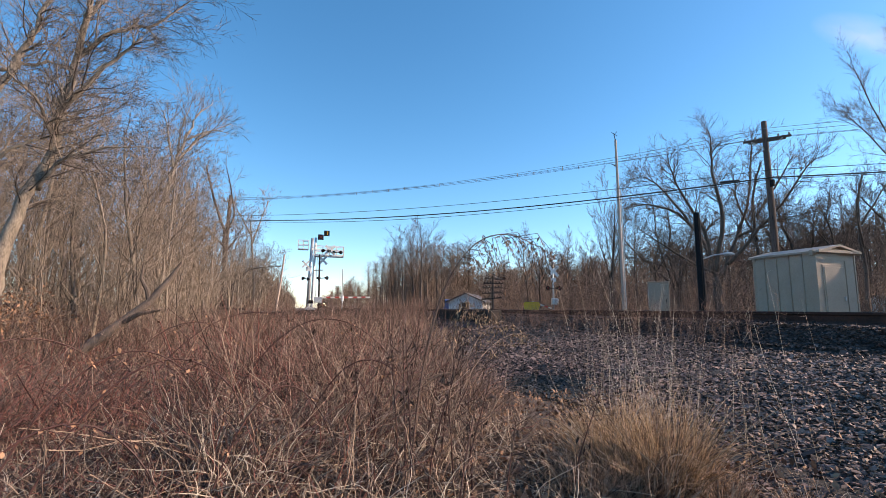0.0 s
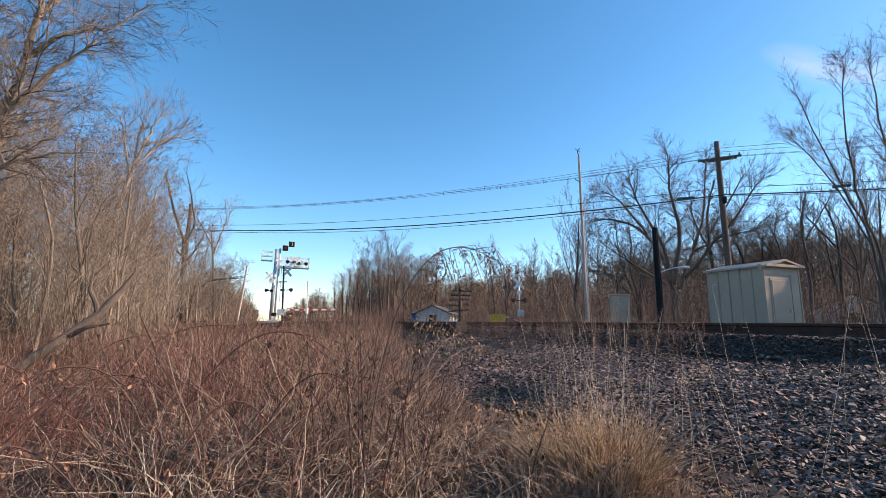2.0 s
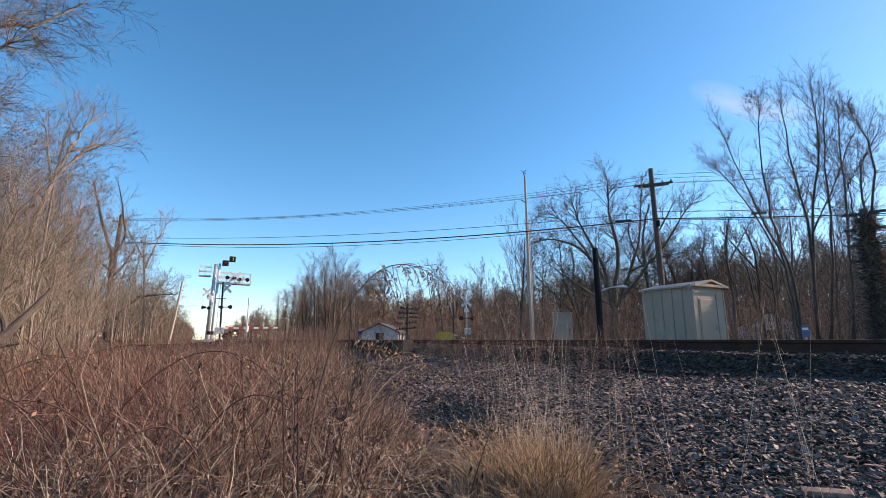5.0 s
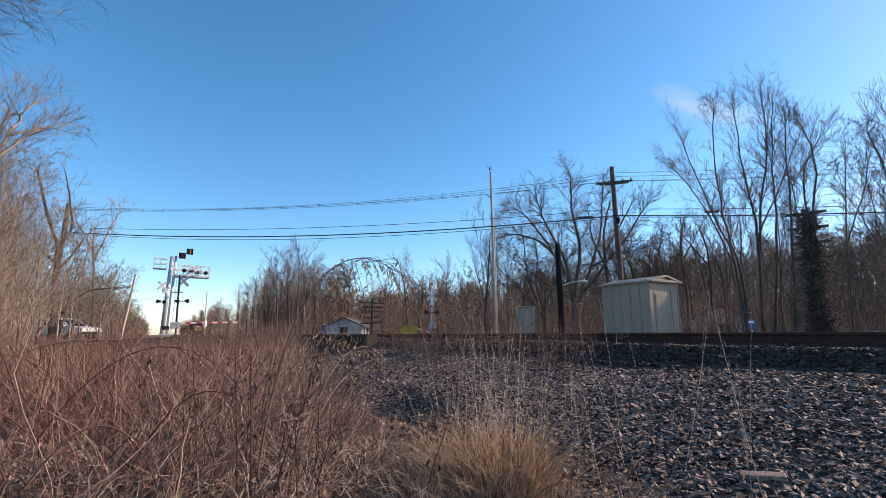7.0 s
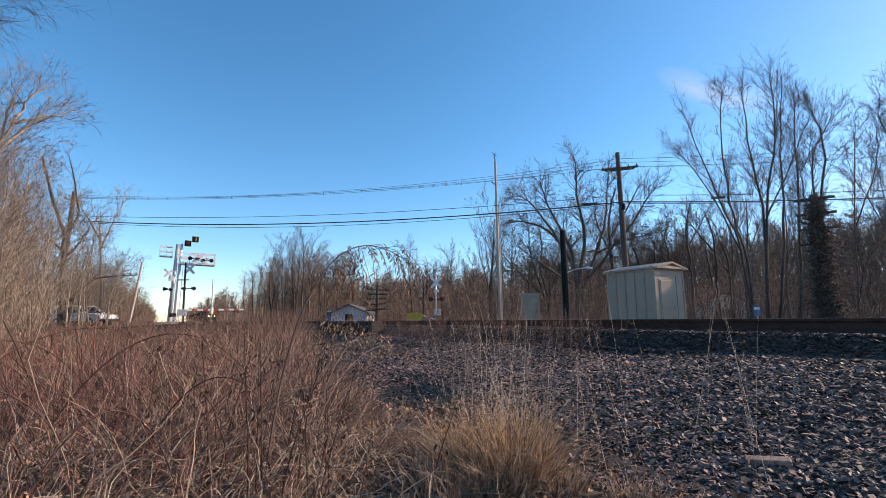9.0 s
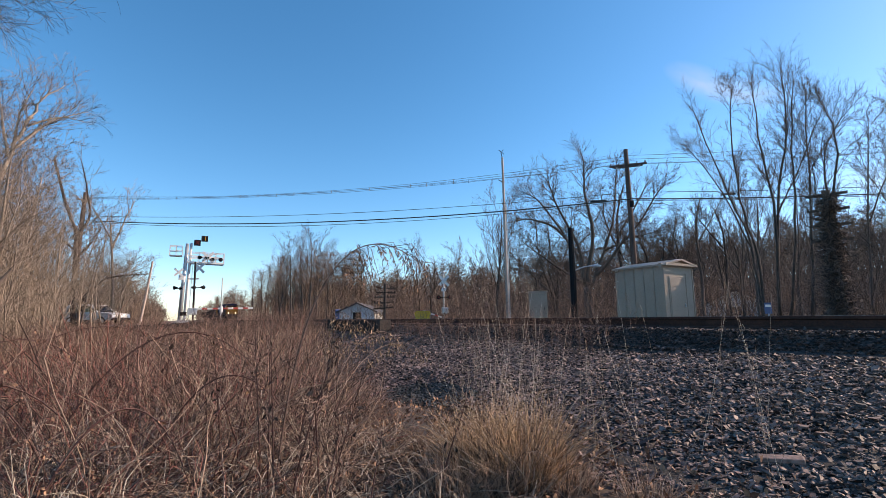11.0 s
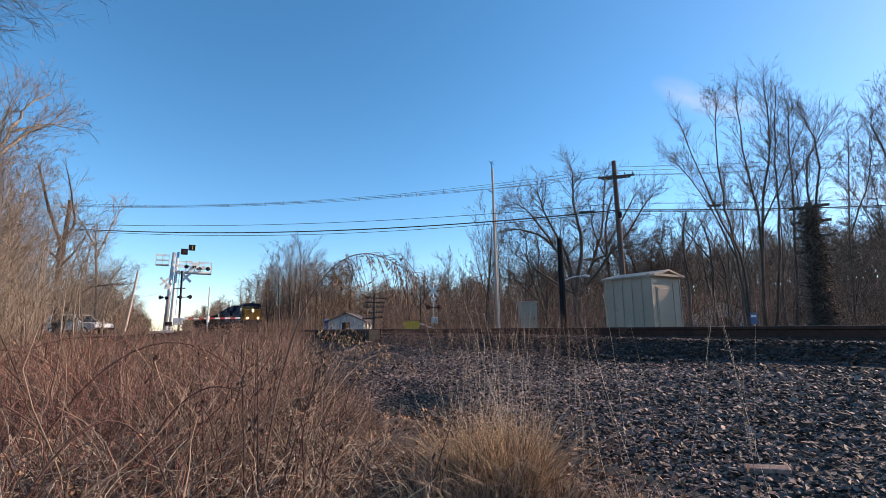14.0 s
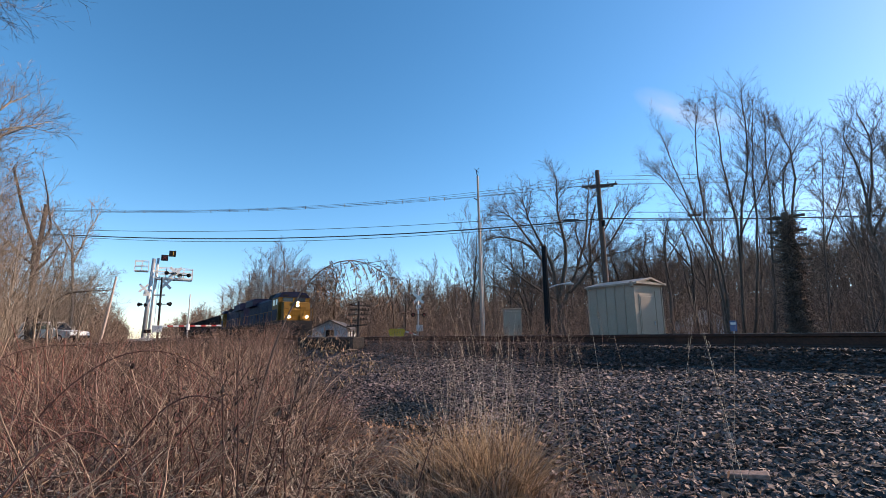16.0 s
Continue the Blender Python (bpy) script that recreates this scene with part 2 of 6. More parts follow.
# ---- land ----
def build_ground():
    xs = np.unique(np.concatenate([np.linspace(-1500, -40, 25), np.linspace(-40, -4, 25), np.linspace(-4, 20, 97), np.linspace(20, 60, 17), np.linspace(60, 1500, 20)]))
    ys = np.unique(np.concatenate([np.linspace(-800, -10, 16), np.linspace(-10, 30, 121), np.linspace(30, 150, 40), np.linspace(150, 2500, 30)]))
    X, Y = np.meshgrid(xs, ys)
    Z = ground_z(X)
    rnd = np.random.RandomState(3)
    rough = np.where((X < 2.8) | (X > 16), 0.03, 0.006)
    Z = Z + rnd.normal(0, 1, Z.shape) * rough * (np.abs(X) < 60)
    Z = np.where((X > 3) & (X < 6.3), Z + 0.05 * np.sin(Y * 0.9 + X) * np.sin(Y * 0.37), Z)
    # a shallow hollow in the slope
    Z -= 0.16 * np.exp(-(((X - 3.3) / 0.6) ** 2 + ((Y - 6.3) / 1.2) ** 2))
    nx, ny = len(xs), len(ys)
    i = (np.arange(ny - 1)[:, None] * nx + np.arange(nx - 1)[None]).ravel()
    f = np.stack([i, i + 1, i + nx + 1, i + nx], 1)
    me = fast_mesh("ground", np.stack([X, Y, Z], -1).reshape(-1, 3), f, M_SOIL)
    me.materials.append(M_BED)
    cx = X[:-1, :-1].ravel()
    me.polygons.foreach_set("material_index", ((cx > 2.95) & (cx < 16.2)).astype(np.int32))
    me.shade_smooth()
    tagged(new("ground", me), "brown leaf-littered verge rising to a grey ballast bank", "ground", kind="structure")


RAIL_OUTLINE = ((-0.076, 0), (0.076, 0), (0.076, 0.012), (0.02, 0.032), (0.01, 0.05), (0.01, 0.13), (0.037, 0.145), (0.037, 0.178), (0.028, 0.186),
                (-0.028, 0.186), (-0.037, 0.178), (-0.037, 0.145), (-0.01, 0.13), (-0.01, 0.05), (-0.02, 0.032), (-0.076, 0.012))
TRACKS = (8.25, 12.5)


def build_track(cx):
    tr = thing("railway_track", "rust-brown steel rails on dark creosoted ties in grey ballast", "railway track", (cx, 0, 0.964), group="railway tracks", kind="structure")
    for s in (-0.755, 0.755):
        r = part("rail", Bag().prism([(a + s, b) for a, b in RAIL_OUTLINE], 1, -150, 900), M_RAIL, tr)
        part("rail_head", Bag().box(s, 375, 0.1865, 0.046, 1050, 0.003), M_STEELTOP, r, "polished running surface")
    proto = Bag().box(0, 0, 0, 2.6, 0.23, 0.18, bev=0.012).mesh("tie", M_TIE)
    rnd = random.Random(int(cx * 10))
    rest = Bag()
    for i in range(-40, 400):
        y = i * 0.5 + rnd.uniform(-0.03, 0.03)
        if 0 <= i < 70:
            t = new("tie", proto)
            t.parent = tr
            t.matrix_basis = pose(rnd.uniform(-0.04, 0.04), y, -0.092, 0, 0, rnd.uniform(-1, 1))
        else:
            rest.box(rnd.uniform(-0.04, 0.04), y, -0.092, 2.6, 0.23, 0.18)
    tagged(part("tie_row", rest, M_TIE, tr), kind="stuff")


def build_road():
    """The level crossing: a skewed road over both tracks, ramped up to rail height."""
    b = Bag()
    outline = [(-60, 0.8), (-7, 0.82), (-2, 1.05), (3, 1.12), (18, 1.12), (24, 0.95), (60, 0.75), (60, 0.35), (-60, -0.1)]
    b.prism(outline, 1, -3.6, 3.6)
    road = solid("road", b, M_ROAD, "dark asphalt road ramped over the railway tracks", "road", kind="structure")
    road.matrix_basis = pose(5, 40, 0, 0, 0, -38)
    return road


def build_headwall():
    """A low concrete wall that holds the near track's bank before the crossing."""
    w = thing("headwall", "low dark stained concrete headwall beside the near track", "retaining wall", (6.45, 0, 0.1))
    part("wall", Bag().box(0, 19.4, 0.48, 0.3, 7.2, 1.0, bev=0.02), M_TIE, w)
    for i in range(4):
        part("coping", Bag().box(0, 16.7 + 1.8 * i, 1.0, 0.38, 1.78, 0.06, bev=0.012), M_TIE, w)
    part("end_pier", Bag().box(-0.05, 15.7, 0.5, 0.42, 0.35, 1.06, bev=0.02), M_TIE, w)


# ---- shed and cabinets ----
def build_shed():
    s = thing("signal_shed", "beige ribbed metal signal bungalow with a low gable roof", "shed", (16.4, 11.5, 0.45))
    L, W, H = 2.3, 1.78, 2.72
    part("base", Bag().box(W / 2, L / 2, 0.06, W + 0.12, L + 0.12, 0.16, bev=0.02), M_DARKSTEEL, s)
    part("wall_core", Bag().box(W / 2, L / 2, 0.14 + (H - 0.14) / 2, W, L, H - 0.14, bev=0.01), M_SHED, s)
    step = L / 5
    for i in range(5):
        part("wall_panel", Bag().box(-0.011, step * (i + 0.5), 0.16 + (H - 0.2) / 2, 0.02, step - 0.035, H - 0.2, bev=0.006), M_SHED, s)
        if i:
            part("seam", Bag().box(-0.025, step * i, 0.16 + (H - 0.2) / 2, 0.045, 0.022, H - 0.2, bev=0.004), M_SHED, s)
    for y in (0.02, L - 0.02):
        part("corner_trim", Bag().box(-0.01, y, 0.14 + (H - 0.14) / 2, 0.06, 0.06, H - 0.1, bev=0.006), M_SHED, s)
    part("corner_trim", Bag().box(W, 0.0, 0.14 + (H - 0.14) / 2, 0.06, 0.06, H - 0.1, bev=0.006), M_SHED, s)
    # gable end with its door
    part("gable_panel", Bag().prism([(0, H), (W, H), (W / 2, H + 0.2)], 1, 0.0, 0.05), M_SHED, s)
    door = part("door", Bag().box(W * 0.42, -0.02, 1.22, 0.92, 0.04, 2.0, bev=0.008), M_SHEDDOOR, s, "flush beige door")
    part("handle", Bag().box(W * 0.42 + 0.36, -0.06, 1.15, 0.03, 0.05, 0.14, bev=0.006), M_GALV, door)
    part("door_frame", Bag().box(W * 0.42, -0.008, 1.24, 1.04, 0.03, 2.12, bev=0.006), M_SHED, s)
    part("end_panel", Bag().box(W * 0.85, -0.012, 1.3, 0.4, 0.022, 2.3, bev=0.006), M_SHED, s)
    for k in (-1, 1):
        b = Bag().prism([(W / 2, H + 0.27), (W / 2 + k * (W / 2 + 0.12), H + 0.03), (W / 2 + k * (W / 2 + 0.12), H - 0.04), (W / 2, H + 0.2)], 1, -0.2, L + 0.12)
        part("roof_sheet", b, M_SHED, s, "pale folded metal roof")
    part("fascia", Bag().box(W / 2, -0.17, H + 0.02, W + 0.2, 0.03, 0.1, bev=0.006), M_SHED, s)
    part("vent_stack", Bag().box(-0.08, 0.06, H - 0.03, 0.12, 0.12, 0.2, bev=0.01), M_SHED, s)
    part("lifting_eye", Bag().box(-0.06, L - 0.1, H - 0.04, 0.08, 0.1, 0.14, bev=0.01), M_SHED, s)
    return s


def build_cabinet():
    p = polar(39.9, 27, 0.45)
    c = thing("relay_cabinet", "pale grey metal trackside relay cabinet on a plinth", "cabinet", p, -38)
    part("plinth", Bag().box(0.5, 0.45, 0.14, 1.1, 0.9, 0.3, bev=0.02), M_GALV, c)
    part("body", Bag().box(0.5, 0.45, 1.2, 1.0, 0.8, 1.9, bev=0.02), M_SHED, c)
    part("lid", Bag().box(0.5, 0.45, 2.18, 1.12, 0.92, 0.07, bev=0.02), M_SHED, c)
    d = part("door", Bag().box(0.5, 0.04, 1.2, 0.86, 0.03, 1.7, bev=0.01), M_SHEDDOOR, c)
    part("handle", Bag().box(0.84, 0.01, 1.2, 0.03, 0.04, 0.16, bev=0.006), M_BLACK, d)


# ---- poles and wires ----
L_POLE, R_POLE, MID = polar(-9.1, 50.0), polar(52.0, 32.0), polar(37.15, 31.6)
FAR_R = R_POLE + (R_POLE - L_POLE).normalized() * 40


def crossarm(parent, z, turn, half=1.15):
    m = pose(0, 0, z, 0, 0, turn)
    part("crossarm", Bag().box(0, -0.15, 0, 2 * half, 0.1, 0.13, m, bev=0.01), M_POLE, parent)
    for s in (-1, 1):
        part("brace", Bag().tube([m @ Vector((s * 0.75, -0.2, -0.05)), m @ Vector((0, -0.17, -0.65))], [0.022, 0.022], 4), M_GALV, parent)
        for x in (0.55, 1.05):
            part("insulator", Bag().tube([m @ Vector((s * x, -0.15, 0.06)), m @ Vector((s * x, -0.15, 0.14)), m @ Vector((s * x, -0.15, 0.22))], [0.03, 0.06, 0.03], 8), M_WIREGREY, parent)


def build_poles():
    turn = math.degrees(math.atan2(*(R_POLE - L_POLE).yx))
    up = thing("utility_pole", "dark weathered wooden utility pole with a crossarm behind the shed", "utility pole", (R_POLE.x, R_POLE.y, 0.4), group="utility poles")
    part("shaft", Bag().tube([Vector((0.0, 0, -0.3)), Vector((-0.05, 0, 6)), Vector((-0.12, 0, 11.75))], [0.2, 0.175, 0.14], 12), M_POLE, up, smooth=False)
    crossarm(up, 10.65, -50)
    crossarm(up, 10.55, -50, 0.9)
    part("cable_clamp", Bag().box(-0.12, -0.2, 8.0, 0.14, 0.25, 0.4, bev=0.03), M_DARKSTEEL, up)
    lp = thing("utility_pole", "reddish-brown wooden utility pole standing among bare trees", "utility pole", (L_POLE.x, L_POLE.y, 0.2), group="utility poles")
    part("shaft", Bag().tube([Vector((0, 0, -0.3)), Vector((0.05, 0, 6)), Vector((0.15, 0, 12.05))], [0.21, 0.19, 0.16], 12), M_POLE, lp)
    crossarm(lp, 11.3, turn + 90, 0.7)
    mp = thing("slender_pole", "tall pale slender wooden pole with a small bracket on top", "pole", (MID.x, MID.y, 0.4), group="utility poles")
    part("shaft", Bag().tube([Vector((0.12, 0, -0.3)), Vector((0.05, 0, 6)), Vector((-0.02, 0, 11.9))], [0.115, 0.095, 0.075], 12), M_PALEPOLE, mp)
    part("top_bracket", Bag().tube([Vector((-0.02, 0, 11.9)), Vector((-0.12, 0, 12.25)), Vector((0.1, 0, 12.5))], [0.03, 0.03, 0.02], 6), M_DARKSTEEL, mp)
    part("bracket_arm", Bag().tube([Vector((-0.3, 0, 12.4)), Vector((0.12, 0, 12.2))], [0.02, 0.02], 6), M_DARKSTEEL, mp)
    part("side_bracket", Bag().tube([Vector((0, 0, 10.1)), Vector((-0.45, -0.1, 10.2))], [0.03, 0.03], 6), M_DARKSTEEL, mp)
    part("base_sleeve", Bag().tube([Vector((0.17, -0.16, 0)), Vector((0.1, -0.14, 8.5))], [0.03, 0.03], 6), M_GALV, mp, "grey conduit")
    # short dark post with a bracket lamp
    q = polar(45.1, 22.5, 0.45)
    bp = thing("lamp_post", "short black wooden post carrying a bracket lamp", "lamp post", q)
    part("shaft", Bag().tube([Vector((0, 0, -0.3)), Vector((0, 0, 2.5)), Vector((-0.02, 0, 4.9))], [0.15, 0.14, 0.12], 10), M_BLACK, bp)
    d = Vector((0.9, -0.55, 0))
    arm = part("lamp_arm", Bag().tube([Vector((0, 0, 2.85)), d * 0.5 + Vector((0, 0, 3.05)), d + Vector((0, 0, 3.12))], [0.025, 0.025, 0.025], 6), M_GALV, bp)
    part("lamp_head", Bag().tube([d * 0.85 + Vector((0, 0, 3.1)), d * 1.05 + Vector((0, 0, 3.1)), d * 1.25 + Vector((0, 0, 3.08))], [0.04, 0.08, 0.05], 8), M_GALV, arm)
    # leaning thin pole by the signal
    t = polar(-2.9, 44, 0.2)
    tp = thing("slender_pole", "thin grey leaning pole in front of the woods", "pole", t)
    part("shaft", Bag().tube([Vector((-0.5, 0, -0.2)), Vector((-0.15, 0, 3)), Vector((0.1, 0, 5.7))], [0.1, 0.09, 0.07], 8), M_PALEPOLE, tp)


def wire(name, a, b, sag, r, material, label, n=24):
    path = [a.lerp(b, i / n) - Vector((0, 0, sag * 4 * (i / n) * (1 - i / n))) for i in range(n + 1)]
    return solid(name, Bag().tube(path, [r] * (n + 1), 4), material, label, "overhead cable", group="overhead cables")


def build_wires():
    e = EYE[2]
    side = (R_POLE - L_POLE).normalized().cross(Vector((0, 0, 1)))
    for k, off in enumerate((-0.9, -0.45, 0.45, 0.9)):
        a, b, c = (p + side * off * (0.6 if p is L_POLE else 1) for p in (L_POLE, R_POLE, FAR_R))
        z = 0.1 * abs(k - 1.5)
        w = wire("power_line", a + Vector((0, 0, e + 10.55 + z)), b + Vector((0, 0, e + 10.15 + z)), 0.72 + 0.12 * k, 0.013, M_WIREGREY, "thin grey overhead power line with clamps")
        wire("power_line", b + Vector((0, 0, e + 10.15 + z)), c + Vector((0, 0, e + 10.4 + z)), 0.6, 0.013, M_WIREGREY, "thin grey overhead power line")
        for i in range(1, 9):
            s = i / 9 + 0.02 * ((k * 7 + i * 3) % 5 - 2)
            p = (a.lerp(b, s)) + Vector((0, 0, e + 10.55 + z - 0.4 * s - (0.72 + 0.12 * k) * 4 * s * (1 - s)))
            if k in (0, 2):
                part("spacer", Bag().tube([p + Vector((0, 0, -0.12)), p + Vector((0, 0, 0.12))], [0.035, 0.02], 5), M_WIREGREY, w)
    for z0, z1, sag, r in ((8.6, 7.6, 0.86, 0.045), (8.5, 7.5, 1.0, 0.02), (9.0, 8.05, 0.68, 0.02)):
        wire("telephone_cable", L_POLE + Vector((0, 0, e + z0)), R_POLE + Vector((-0.1, -0.2, e + z1)), sag, r, M_WIRE, "black telephone cable between the poles")
        wire("telephone_cable", R_POLE + Vector((-0.1, -0.2, e + z1)), FAR_R + Vector((0, 0, e + z1 + 0.2)), 0.7, r, M_WIRE, "black telephone cable between the poles")
    for f, z, L in ((0.955, 7.62, 0.5), (1.13, 7.6, 0.4)):
        p = L_POLE.lerp(R_POLE, f)
        d = (R_POLE - L_POLE).normalized()
        solid("splice_case", Bag().tube([p + Vector((0, 0, e + z)) - d * L, p + Vector((0, 0, e + z)) + d * L], [0.09, 0.09], 8), M_WIRE, "black splice case hanging on the telephone cable", "splice case", group="splice cases")


# ---- trees ----
def rotated(d, angle, spin):
    s = d.orthogonal().normalized()
    s.rotate(Matrix.Rotation(spin, 3, d))
    return (d * math.cos(angle) + s * math.sin(angle)).normalized()


def grow(seed, height, radius, lean=(0, 0), counts=(8, 6, 5, 4), spread=0.75, first=0.3, wander=0.1, up=0.25, ratio=0.55, twig=0.008, limb=(0.34, 0.56)):
    """A bare winter tree: (trunk, crown) bags. The trunk bag holds stem and limbs, the crown bag branches and twigs."""
    rnd = random.Random(seed)
    trunk, crown = Bag(), Bag()

    def branch(p, d, length, rad, level):
        n = (9, 6, 4, 2, 1)[level]
        path, radii, dirs = [p.copy()], [rad], [d.copy()]
        for i in range(1, n + 1):
            w = wander * (0.55, 1.2, 1.8, 2.2, 2.2)[level]
            d = (d + Vector((rnd.gauss(0, w), rnd.gauss(0, w), rnd.gauss(0, w * 0.6) + up * (0.12 if level else 0.05)))).normalized()
            p = p + d * (length / n)
            path.append(p.copy())
            dirs.append(d.copy())
            radii.append(max(rad * (1 - 0.78 * i / n), twig * 0.6))
        bag = trunk if level < 2 else crown
        bag.tube(path, radii, (9, 6, 4, 3, 3)[level], cap=level < 2)
        if level >= len(counts):
            return
        k = counts[level]
        spin = rnd.uniform(0, 6.28)
        for c in range(k):
            f = (first if level == 0 else 0.22) + (1 - (first if level == 0 else 0.22)) * (c + rnd.uniform(0.2, 0.8)) / k
            x = f * n
            i = min(int(x), n - 1)
            q = path[i].lerp(path[i + 1], x - i)
            spin += 2.4 + rnd.uniform(-0.5, 0.5)
            cd = rotated(dirs[i], rnd.uniform(0.45, 1.0) * spread, spin)
            cd = (cd + Vector((0, 0, up))).normalized()
            cr = max((radii[i] * (1 - (x - i)) + radii[i + 1] * (x - i)) * (rnd.uniform(*limb) if level == 0 else rnd.uniform(0.45, 0.68)), twig)
            branch(q, cd, length * (ratio if level == 0 else 0.5) * rnd.uniform(0.75, 1.2) * (1.15 - 0.5 * f), cr, level + 1)

    branch(Vector((0, 0, -0.3)), Vector((lean[0], lean[1], 1)).normalized(), height, radius, 0)
    return trunk, crown


def make_tree(name, label, at, turn, bags, bark, twigs, group, scale=1.0):
    e = thing(name, label, "tree", at, turn, group=group)
    part("trunk", bags[0], bark, e, smooth=True)
    part("crown", bags[1], twigs, e)
    return e


def plant_copies(proto, spots):
    for x, y, turn, s in spots:
        c = copy_thing(proto, pose(x, y, float(ground_z(x)) - 0.05, 0, 0, turn))
        c.scale = (s, s, s)


def smooth_path(ctrl, per, rnd, wander):
    """A flowing line through a few points, with a little waver."""
    out, n = [], len(ctrl)
    for i in range(n - 1):
        p0, p1, p2, p3 = ctrl[max(i - 1, 0)], ctrl[i], ctrl[i + 1], ctrl[min(i + 2, n - 1)]
        for k in range(per):
            t = k / per
            q = 0.5 * (2 * p1 + (p2 - p0) * t + (2 * p0 - 5 * p1 + 4 * p2 - p3) * t * t + (3 * p1 - p0 - 3 * p2 + p3) * t ** 3)
            out.append(q + Vector((rnd.gauss(0, wander), rnd.gauss(0, wander), rnd.gauss(0, wander))) * (1 if out else 0))
    return out + [ctrl[-1].copy()]


def limb_tree(name, label, r, limbs, seed, bark, twigs, group, density=3.0, reach=1.6, angle=(0.5, 1.1), up=0.15, kids=(6, 4), twig=0.005, depth=1.2):
    """A bare tree from its main limbs (thickness at both ends, then bearing and height along it, at distance r), clothed in branches and twigs."""
    rnd = random.Random(seed)
    az0 = limbs[0][2][0][0]
    o = polar(az0, r)
    o.z = float(ground_z(o.x)) - 0.1
    trunk, crown = Bag(), Bag()

    def shoot(p, d, length, rad, level):
        n = (5, 3, 2)[level]
        path, radii, dirs = [p.copy()], [rad], [d.copy()]
        for i in range(n):
            d = (d + Vector((rnd.gauss(0, 0.2), rnd.gauss(0, 0.2), rnd.gauss(0, 0.13) + up * 0.3))).normalized()
            p = p + d * (length / n)
            path.append(p.copy())
            dirs.append(d.copy())
            radii.append(max(rad * (1 - 0.8 * (i + 1) / n), twig * 0.55))
        crown.tube(path, radii, (5, 3, 3)[level], cap=False)
        if level < 2:
            for c in range(kids[level]):
                x = n * (0.2 + 0.8 * (c + rnd.random()) / kids[level])
                i = min(int(x), n - 1)
                cd = rotated(dirs[i], rnd.uniform(0.4, 0.95), rnd.uniform(0, 6.28))
                shoot(path[i].lerp(path[i + 1], x - i), (cd + Vector((0, 0, up * 0.6))).normalized(), length * rnd.uniform(0.35, 0.65), max(radii[i] * 0.55, twig), level + 1)

    for k, (r0, r1, line) in enumerate(limbs):
        swing = rnd.uniform(-depth, depth) if k else 0.0
        ctrl = []
        for j, (az, z) in enumerate(line):
            rr = r + swing * j / (len(line) - 1)
            ctrl.append(polar(az, rr, EYE[2] + (z - EYE[2]) * rr / r) - o)
        if k == 0:
            ctrl.insert(0, Vector((ctrl[0].x, ctrl[0].y, 0.0)))
        path = smooth_path(ctrl, 4, rnd, 0.02 + 0.1 * r0)
        n = len(path) - 1
        radii = [r0 + (r1 - r0) * i / n for i in range(n + 1)]
        trunk.tube(path, radii, 9)
        total = sum((path[i + 1] - path[i]).length for i in range(n))
        spin, low = rnd.uniform(0, 6), (0.35 if path[0].z < 2.5 else 0.12)
        for c in range(max(int(density * total * (1 - low)), 3)):
            x = n * min(low + (1 - low) * rnd.random() ** 0.8, 0.999)
            i = int(x)
            d = (path[i + 1] - path[i]).normalized()
            spin += 2.4 + rnd.uniform(-0.6, 0.6)
            cd = (rotated(d, rnd.uniform(*angle), spin) + Vector((0, 0, up))).normalized()
            shoot(path[i].lerp(path[i + 1], x - i), cd, reach * rnd.uniform(0.45, 1.25) * (1.25 - 0.6 * x / n), max(min(radii[i] * 0.42, reach * 0.012), twig * 1.5), 0)
    e = thing(name, label, "tree", o, group=group)
    part("trunk", trunk, bark, e, smooth=True)
    part("crown", crown, twigs, e)
    return e


